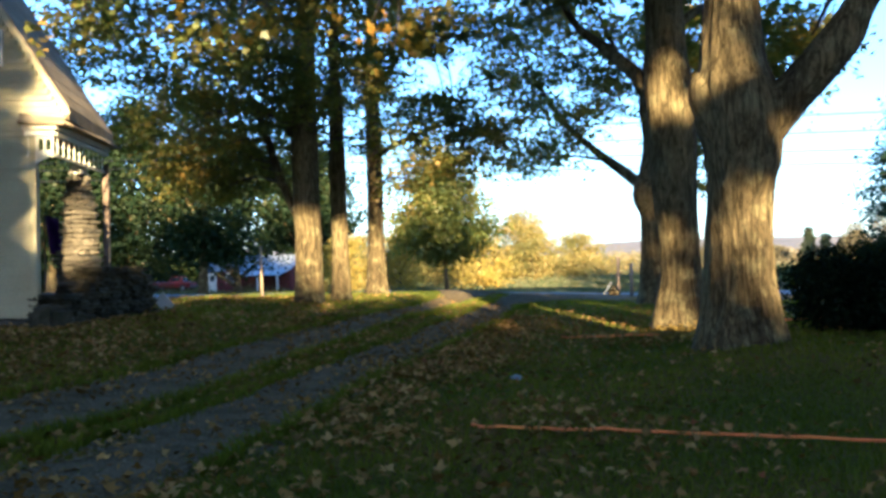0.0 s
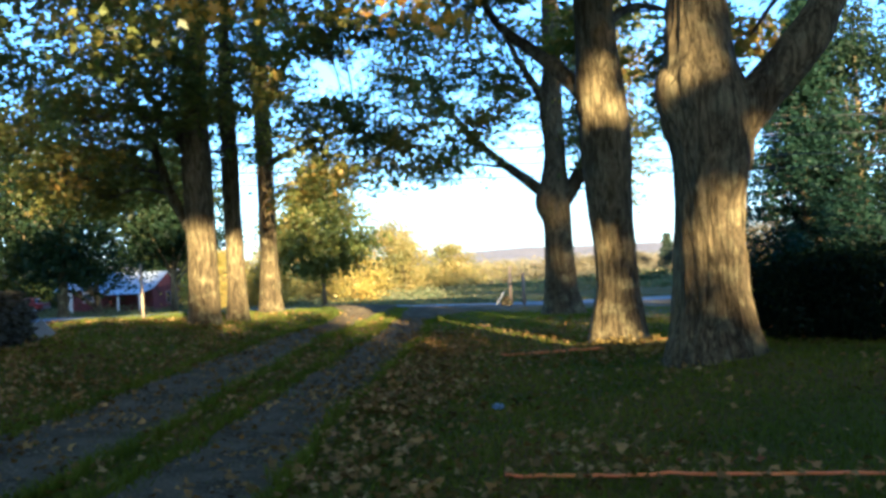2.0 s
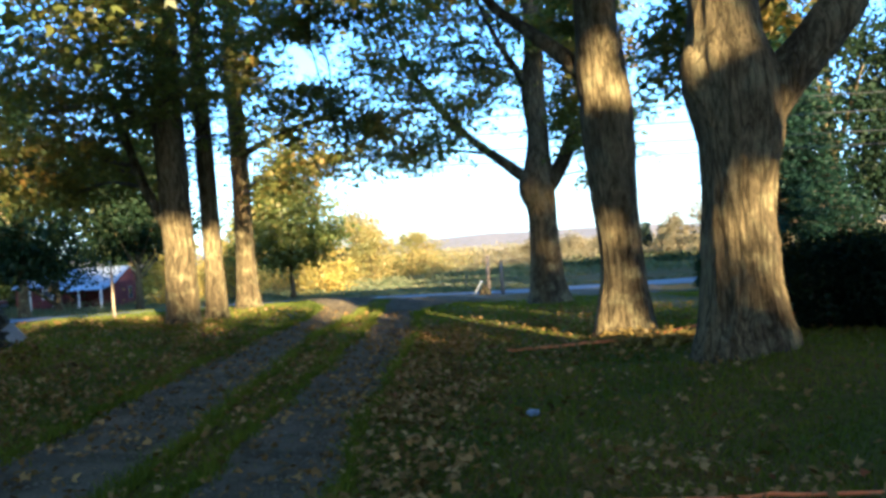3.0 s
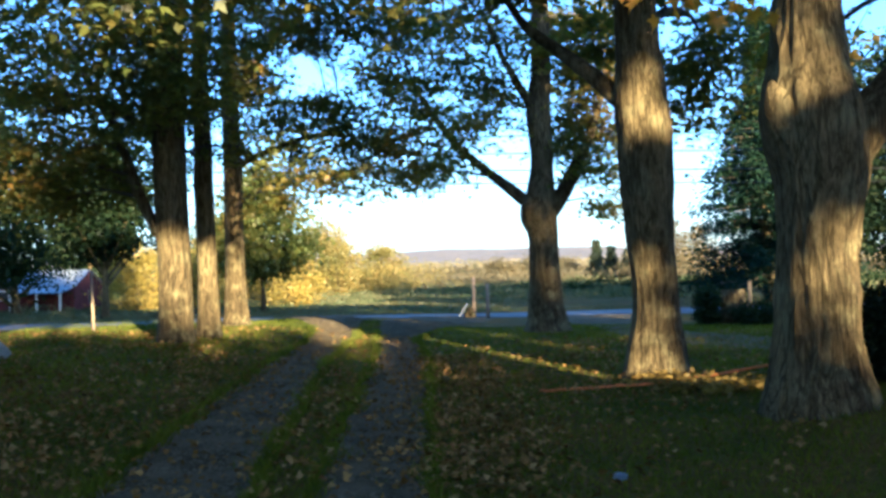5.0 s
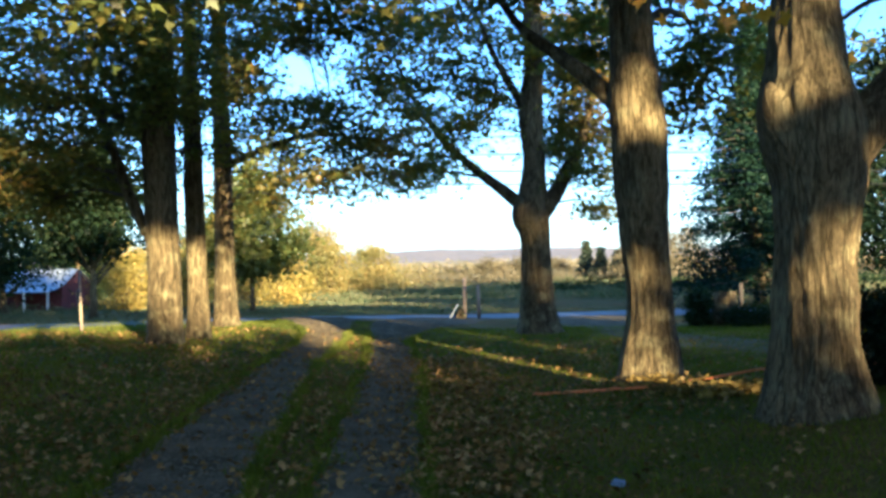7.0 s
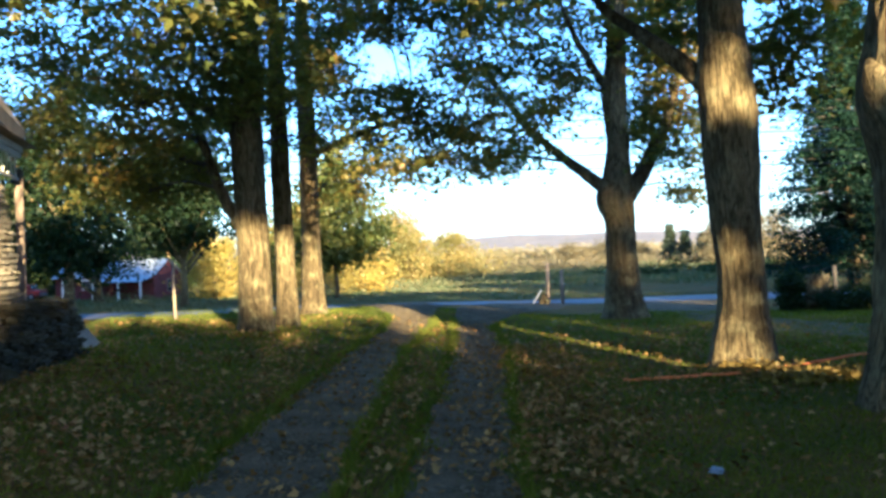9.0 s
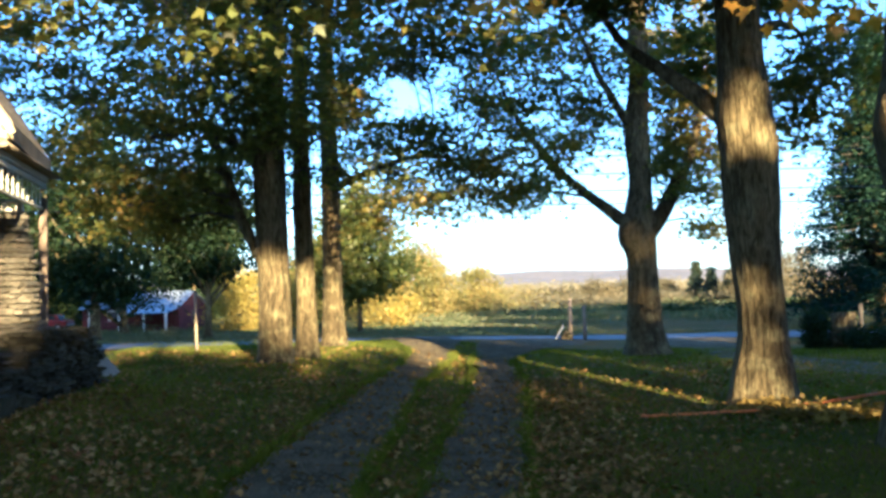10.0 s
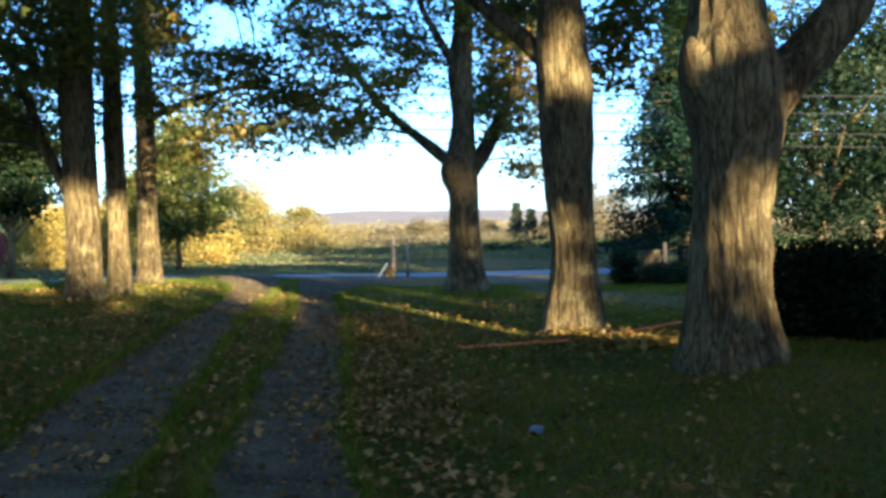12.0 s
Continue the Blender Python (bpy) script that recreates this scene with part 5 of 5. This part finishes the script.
part("pane", box((0.5, 0.03, 0.6), (-8.9, -0.085, 1.45)), GLASS, _d)
_d = part("window", box((1.2, 0.06, 1.0), (-6.7, -0.05, 1.5), 0.01), TRIM, barn, "white framed window")
part("pane", box((0.95, 0.03, 0.75), (-6.7, -0.085, 1.5)), GLASS, _d)
_d = part("window", box((0.06, 0.9, 1.3), (0.05, 3.2, 1.2), 0.01), POST_WOOD, barn, "dark end window")
part("pane", box((0.03, 0.7, 1.1), (0.085, 3.2, 1.2)), GLASS, _d)

truck = thing("pickup_truck", "dark red pickup truck parked beyond the road", "truck", (-57.0, 90.0, gz(-57, 90)), turn=8)
bm = box((5.0, 1.8, 0.6), (0, 0, 0.75), 0.08)
part("body", bm, RED_PAINT, truck, smooth_shade=False)
bm = bmesh.new()
_cb = [(-0.2, 1.05), (0.25, 1.62), (1.3, 1.62), (1.75, 1.05)]
_fa, _fb = [bm.verts.new((x, -0.8, z)) for x, z in _cb], [bm.verts.new((x, 0.8, z)) for x, z in _cb]
bm.faces.new(_fa)
bm.faces.new(_fb[::-1])
for k in range(4):
    bm.faces.new((_fa[k], _fb[k], _fb[(k + 1) % 4], _fa[(k + 1) % 4]))
bmesh.ops.recalc_face_normals(bm, faces=bm.faces[:])
_cab = part("cab", bm, RED_PAINT, truck)
part("windscreen", box((0.05, 1.4, 0.55), (1.56, 0, 1.34), 0.0, Matrix.Rotation(radians(-38), 4, "Y")), GLASS, _cab)
part("side_window", box((1.0, 0.03, 0.4), (0.75, -0.81, 1.36)), GLASS, _cab)
part("bumper", box((0.12, 1.7, 0.2), (2.52, 0, 0.6), 0.02), TIN, truck)
for x in (-1.6, 1.6):
    for y in (-0.8, 0.8):
        bm = lathe([(0.2, -0.11), (0.36, -0.1), (0.36, 0.1), (0.2, 0.11)], 16)
        bm.transform(Matrix.Translation((x, y, 0.36)) @ Matrix.Rotation(radians(90), 4, "X"))
        wheel = part("wheel", bm, RUBBER, truck)
        bm = lathe([(0.19, -0.125), (0.19, 0.125)], 12)
        bm.transform(Matrix.Translation((x, y, 0.36)) @ Matrix.Rotation(radians(90), 4, "X"))
        part("rim", bm, TIN, wheel)

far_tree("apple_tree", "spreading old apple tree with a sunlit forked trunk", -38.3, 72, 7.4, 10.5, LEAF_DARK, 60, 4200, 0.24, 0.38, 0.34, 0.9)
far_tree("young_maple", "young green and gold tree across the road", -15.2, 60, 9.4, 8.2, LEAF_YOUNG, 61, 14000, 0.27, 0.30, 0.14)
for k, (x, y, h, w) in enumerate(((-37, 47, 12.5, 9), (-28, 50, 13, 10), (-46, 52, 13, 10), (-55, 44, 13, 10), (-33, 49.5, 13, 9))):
    far_tree("shade_tree", "tall green tree across the road, leaves coloured as in shade", x, y, h, w, LEAF_SHADE, 170 + k, 11000, 0.30, 0.22, 0.28, group="trees across the road")
far_tree("shade_tree", "slender green tree across the road, leaves coloured as in shade", -22.5, 53, 10.5, 7.5, LEAF_SHADE, 179, 12000, 0.26, 0.40, 0.2, group="trees across the road")
# out of view on both sides, added only to keep sky light off the lawn
for k, (x, y, h, w) in enumerate(((24, 9, 15, 11), (32, -3, 15, 11), (-15, -6, 14, 11))):
    far_tree("shade_tree", "unseen tall tree added beside the lawn to block sky light", x, y, h, w, LEAF_DARK, 180 + k, 4500, 0.6, 0.10, 0.4, group="trees beside the lawn")
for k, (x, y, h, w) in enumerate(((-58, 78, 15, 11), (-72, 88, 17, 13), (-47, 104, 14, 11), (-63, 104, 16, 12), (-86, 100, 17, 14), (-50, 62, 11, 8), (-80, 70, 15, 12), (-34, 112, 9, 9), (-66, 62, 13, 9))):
    far_tree("shade_tree", "tall green tree behind the shed, leaves coloured as in shade", x, y, h, w, LEAF_SHADE, 70 + k, 6500, 0.62, 0.03, 0.3, group="trees by the shed")
for k, (x, y, h, w) in enumerate(((-31, 92, 6.5, 6), (-26, 98, 7.5, 7), (-38, 99, 6.0, 6), (-21, 108, 9.0, 9), (-16, 114, 5.8, 8), (-24, 118, 9.6, 9), (-19, 104, 6, 7), (-30, 106, 7, 7))):
    far_tree("golden_tree", "sunlit golden autumn tree at the field edge", x, y, h, w, LEAF_SUNNY, 90 + k, 7500, 0.22, 0.0, 0.12, group="golden trees at the field edge")
for k, (x, y, h, w) in enumerate(((-31.0, 78, 5.6, 6.5), (-26.5, 81, 5.2, 6.5), (-18.5, 80, 5.6, 7.0))):
    far_tree("golden_bush", "spreading yellow-green bush across the road", x, y, h, w, LEAF_BUSH, 190 + k, 6000, 0.19, 0.0, 0.08, group="bushes across the road")
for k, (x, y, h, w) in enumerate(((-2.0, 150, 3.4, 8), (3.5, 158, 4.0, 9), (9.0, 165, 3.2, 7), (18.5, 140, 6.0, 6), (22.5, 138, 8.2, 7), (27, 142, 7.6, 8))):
    far_tree("field_tree", "autumn tree on the far side of the field, haze in its colour", x, y, h, w, LEAF_HAZED, 130 + k, 4000, 0.27, 0.0, 0.12, group="faded trees beyond the field")
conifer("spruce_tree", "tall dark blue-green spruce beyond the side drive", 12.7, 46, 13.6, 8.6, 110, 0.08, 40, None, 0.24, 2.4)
# two unseen spruces, added to darken the ground on the right
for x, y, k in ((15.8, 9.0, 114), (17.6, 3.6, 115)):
    conifer("spruce_tree", "unseen dense spruce added at the lawn's edge to block sky light", x, y, 12.5, 7.0, k, 0.04, 26, None, 0.5)
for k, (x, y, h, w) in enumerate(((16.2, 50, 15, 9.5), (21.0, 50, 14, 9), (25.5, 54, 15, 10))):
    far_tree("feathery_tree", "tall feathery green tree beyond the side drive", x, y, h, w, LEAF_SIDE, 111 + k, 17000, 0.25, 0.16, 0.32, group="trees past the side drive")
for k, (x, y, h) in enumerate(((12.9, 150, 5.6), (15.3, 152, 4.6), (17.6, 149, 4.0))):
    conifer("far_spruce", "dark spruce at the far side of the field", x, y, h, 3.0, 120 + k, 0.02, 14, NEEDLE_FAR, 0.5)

# meadow, scrub and woods: too many to count
_gen = np.random.default_rng(77)
n = 60000
_y = 43 + 75 * _gen.uniform(0, 1, n) ** 1.6
_x = -6 + (_gen.uniform(-1, 1, n)) * (14 + 0.62 * _y)
_edge = np.interp(_x, [-80, -35, -13, -6.5, 0, 6, 12, 16, 40, 90], [22, 28.5, 33, 38.5, 42.5, 43.6, 45, 46, 51, 63])
_y = np.maximum(_y, _edge + 0.6 + _gen.exponential(1.0, n))
_h = (0.08 + 0.20 * smooth(52, 75, _y) + 0.06 * np.sin(_x * 0.3) * np.sin(_y * 0.21)) * _gen.uniform(0.5, 1.3, n)
_wd = 0.02 + 0.0008 * _y
_a = _gen.uniform(0, 6.28, n)
_z = ground_z(_x, _y)
_d = np.stack([np.cos(_a) * _wd, np.sin(_a) * _wd, 0 * _a], -1)
_c = np.stack([_x, _y, _z - 0.02], -1)
_tip = _c + np.stack([_gen.normal(0, 0.15, n), _gen.normal(0, 0.15, n), _h], -1)
v = np.stack([_c - _d, _c + _d, _tip], 1).reshape(-1, 3)
tagged(new("meadow_grass", mesh_from("meadow_grass", v, np.arange(3 * n).reshape(-1, 3), TALL)), "tall dry meadow grass beyond the road", "grass", kind="stuff")


def thicket(name, label, n_clumps, x_of, y_of, h_of, mat, seed, leaf=0.5, per=70, wide=1.4):
    gen = np.random.default_rng(seed)
    y = y_of(gen, n_clumps)
    x = x_of(gen, n_clumps, y)
    h = h_of(gen, n_clumps)
    p = []
    for a, b, c in zip(x, y, h):
        q = gen.normal(0, 1, (per, 3)) * [c * wide * 0.45, c * wide * 0.45, c * 0.26]
        q[:, 2] = np.abs(q[:, 2] + c * 0.5)
        p.append(q + [a, b, gz(a, b)])
    v, f = leaf_arrays(np.vstack(p), leaf, gen=gen, flat=0.3)
    return tagged(new(name, mesh_from(name, v, f, mat)), label, "shrubs", kind="stuff")


thicket("scrub", "olive and brown scrub along the far edge of the meadow", 330, lambda g, n, y: -8 + g.uniform(-1, 1, n) * 0.75 * y, lambda g, n: g.uniform(78, 120, n), lambda g, n: g.uniform(0.3, 0.95, n), TALL, 201, 0.18, 90, 2.2)
thicket("golden_scrub", "sunlit golden bushes along the field edge", 90, lambda g, n, y: -38 + 27 * g.uniform(0, 1, n) ** 1.2, lambda g, n: g.uniform(98, 138, n), lambda g, n: g.uniform(1.2, 3.6, n), LEAF_SUNNY, 207, 0.2, 190, 1.5)
thicket("hazed_scrub", "olive and russet bushes past the meadow, haze in their colour", 120, lambda g, n, y: -14 + 60 * g.uniform(0, 1, n), lambda g, n: g.uniform(112, 175, n), lambda g, n: g.uniform(0.6, 2.2, n), LEAF_HAZED, 208, 0.25, 110, 2.0)
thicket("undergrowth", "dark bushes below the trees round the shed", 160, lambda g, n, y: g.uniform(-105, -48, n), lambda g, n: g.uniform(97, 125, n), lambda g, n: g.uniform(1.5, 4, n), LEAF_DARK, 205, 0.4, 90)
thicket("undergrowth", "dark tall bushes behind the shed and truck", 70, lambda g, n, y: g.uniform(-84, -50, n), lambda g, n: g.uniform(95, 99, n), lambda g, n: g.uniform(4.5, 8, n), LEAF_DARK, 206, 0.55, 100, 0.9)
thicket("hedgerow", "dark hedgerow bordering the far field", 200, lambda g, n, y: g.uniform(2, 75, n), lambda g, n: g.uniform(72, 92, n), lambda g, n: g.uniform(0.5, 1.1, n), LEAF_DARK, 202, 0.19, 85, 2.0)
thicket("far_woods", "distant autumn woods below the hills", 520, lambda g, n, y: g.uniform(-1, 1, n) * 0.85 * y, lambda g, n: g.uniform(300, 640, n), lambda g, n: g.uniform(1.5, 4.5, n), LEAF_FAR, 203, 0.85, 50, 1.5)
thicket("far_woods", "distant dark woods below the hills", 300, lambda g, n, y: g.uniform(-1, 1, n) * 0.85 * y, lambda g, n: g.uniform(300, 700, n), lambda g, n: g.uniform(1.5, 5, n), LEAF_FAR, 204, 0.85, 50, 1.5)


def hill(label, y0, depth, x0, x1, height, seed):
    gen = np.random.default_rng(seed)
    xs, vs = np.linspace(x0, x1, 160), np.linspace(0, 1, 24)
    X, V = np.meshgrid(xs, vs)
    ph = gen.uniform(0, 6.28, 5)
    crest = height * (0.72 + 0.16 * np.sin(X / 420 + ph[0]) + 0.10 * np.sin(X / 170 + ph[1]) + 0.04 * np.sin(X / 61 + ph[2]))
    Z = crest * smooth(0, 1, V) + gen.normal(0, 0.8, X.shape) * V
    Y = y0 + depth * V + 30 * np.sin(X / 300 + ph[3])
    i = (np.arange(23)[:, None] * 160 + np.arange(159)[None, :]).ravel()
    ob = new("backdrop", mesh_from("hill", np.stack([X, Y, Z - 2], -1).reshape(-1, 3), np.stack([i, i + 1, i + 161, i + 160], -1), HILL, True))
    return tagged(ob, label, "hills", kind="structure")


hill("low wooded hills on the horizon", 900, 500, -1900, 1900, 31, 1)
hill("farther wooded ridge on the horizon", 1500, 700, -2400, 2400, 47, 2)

# ---- grass, fallen leaves ----
def track_share(x, y):
    """1 on the gravel tracks, 0 on grass."""
    def band(left, right):
        l, r = (np.interp(y, [q for _, q in e], [p for p, _ in e]) for e in (left, right))
        return smooth(l - 0.15, l + 0.28, x) * (1 - smooth(r - 0.28, r + 0.15, x))
    return np.maximum(band(*TRACKS[0]), band(*TRACKS[1]))


_gen = np.random.default_rng(88)


def scatter(n, x0, x1, y0, y1, power, keep):
    y = y0 + (y1 - y0) * _gen.uniform(0, 1, n) ** power
    x = _gen.uniform(x0, x1, n) * (0.55 + 0.45 * (y - y0) / (y1 - y0) * 1.6)
    ok = _gen.uniform(0, 1, n) < keep(x, y)
    return x[ok], y[ok]


def blades(name, label, x, y, h, w, mat):
    n = len(x)
    a = _gen.uniform(0, 6.28, n)
    w = w * (1 + y / 16)
    hh = h * _gen.uniform(0.5, 1.5, n)
    c = np.stack([x, y, ground_z(x, y) - 0.005], -1)
    d = np.stack([np.cos(a) * w, np.sin(a) * w, 0 * a], -1)
    tip = c + np.stack([_gen.normal(0, 0.5, n) * hh, _gen.normal(0, 0.5, n) * hh, hh], -1)
    v = np.stack([c - d, c + d, tip], 1).reshape(-1, 3)
    return tagged(new(name, mesh_from(name, v, np.arange(3 * n).reshape(-1, 3), mat)), label, "grass", kind="stuff")


_x, _y = scatter(180000, -11, 10, 1.6, 30, 1.5, lambda x, y: 1 - 0.86 * track_share(x, y))
blades("grass", "short green lawn grass", _x, _y, 0.055, 0.006, BLADE)
_x, _y = _gen.uniform(-13, 13, 42000), _gen.uniform(-16, 3.4, 42000)
_ok = _gen.uniform(0, 1, 42000) > track_share(_x, _y)
blades("grass", "short green lawn grass", _x[_ok], _y[_ok], 0.055, 0.011, BLADE)
# loose stones on the wheel tracks
_n = 26000
_sy, _sk, _su = 2 + 30 * _gen.uniform(0, 1, _n) ** 1.2, _gen.integers(0, 2, _n), _gen.uniform(0.06, 0.94, _n)
_se = np.stack([np.interp(_sy, [q for _, q in e], [p for p, _ in e]) for pair in TRACKS for e in pair], 0)
_sx = _se[2 * _sk, np.arange(_n)] * (1 - _su) + _se[2 * _sk + 1, np.arange(_n)] * _su
_sr = 0.009 * np.exp(_gen.normal(0, 0.35, _n)) * (1 + _sy / 11)
_sa = _gen.uniform(0, 6.28, _n)[:, None] + np.array([0, 1.4, 3.1, 4.8]) + _gen.normal(0, 0.2, (_n, 4))
_sb = np.stack([_sx, _sy, ground_z(_sx, _sy) + 0.033], -1)
_sv = np.concatenate([_sb[:, None] + np.stack([np.cos(_sa), np.sin(_sa), 0 * _sa], -1) * _sr[:, None, None], (_sb + np.stack([_gen.normal(0, 0.3, _n) * _sr, _gen.normal(0, 0.3, _n) * _sr, 0.65 * _sr], -1))[:, None]], 1)
_sf = (np.arange(_n) * 5)[:, None, None] + np.array([(0, 1, 4), (1, 2, 4), (2, 3, 4), (3, 0, 4)])
tagged(new("gravel", mesh_from("gravel", _sv.reshape(-1, 3), _sf.reshape(-1, 3), PEBBLE)), "loose grey and pinkish gravel on the wheel tracks", "gravel", kind="stuff")
# ragged tufts along the edges of the wheel tracks
_ty = 3.5 + 22 * _gen.uniform(0, 1, 22000) ** 1.4
_te = np.stack([np.interp(_ty, [q for _, q in e], [p for p, _ in e]) for pair in TRACKS for e in pair], 0)
_tk = _gen.integers(0, 4, len(_ty))
_tx = _te[_tk, np.arange(len(_ty))] + np.where(_tk % 2 == 0, 1, -1) * np.abs(_gen.normal(0, 0.10, len(_ty))) * (0.6 + 0.6 * np.sin(_ty * 3.1 + _tk * 2) * np.sin(_ty * 1.3 + _tk))
blades("grass", "longer grass tufts fringing the wheel tracks", _tx, _ty, 0.10, 0.007, BLADE)
_x, _y = scatter(34000, -11, 10, 1.6, 24, 1.25, lambda x, y: (0.25 + 0.55 * smooth(0.35, 0.65, 0.5 + 0.3 * np.sin(x * 1.1 + 1) * np.sin(y * 0.8) + 0.25 * np.sin(x * 0.4 - y * 0.33))) * (1 - 0.25 * track_share(x, y)) * (1 - 0.75 * smooth(2.6, 5.0, x)))
_dx = _gen.normal(0, 0.42, 1900)
_dy = _gen.uniform(4.5, 19, 1900)
_x, _y = np.concatenate([_x, np.interp(_dy, [4.5, 8, 11, 16, 19], [1.6, 0.95, 0.7, 0.2, -0.3]) + _dx]), np.concatenate([_y, _dy])
_gx2, _gy2 = _gen.uniform(-3, 1.4, 800), 2 + 18 * _gen.uniform(0, 1, 800) ** 1.3
_x, _y = np.concatenate([_x, _gx2]), np.concatenate([_y, _gy2])
_lx, _ly = _gen.uniform(-9, -2.6, 5200), 5 + 14 * _gen.uniform(0, 1, 5200)
_ok = _gen.uniform(0, 1, 5200) < 0.45 + 0.5 * np.sin(_lx * 1.3 + 0.5) * np.sin(_ly * 0.9)
_x, _y = np.concatenate([_x, _lx[_ok]]), np.concatenate([_y, _ly[_ok]])
_bx, _by = _gen.uniform(-12, 6, 1800), _gen.uniform(-15, 2.5, 1800)
_x, _y = np.concatenate([_x, _bx]), np.concatenate([_y, _by])


def litter(name, label, x, y, size, mat, lift=0.05, pile=0.02):
    c = np.stack([x, y, ground_z(x, y) + lift + np.abs(_gen.normal(0, pile, len(x)))], -1)
    v, f = lobed_arrays(c, size, _gen, 0.0, 0.8)
    return tagged(new(name, mesh_from(name, v, f, mat)), label, "leaves", kind="stuff")


litter("fallen_leaves", "brown and tan maple leaves strewn over the lawn", _x, _y, 0.080, FALLEN)
_s = _gen.uniform(0, 1, 1500)
litter("fallen_leaves", "golden leaves heaped at the foot of the maple", 3.05 + 1.0 * _s + _gen.normal(0, 0.22, 1500), 15.45 - 2.4 * _s + _gen.normal(0, 0.12, 1500), 0.09, LEAF_PILE, 0.03, 0.05)
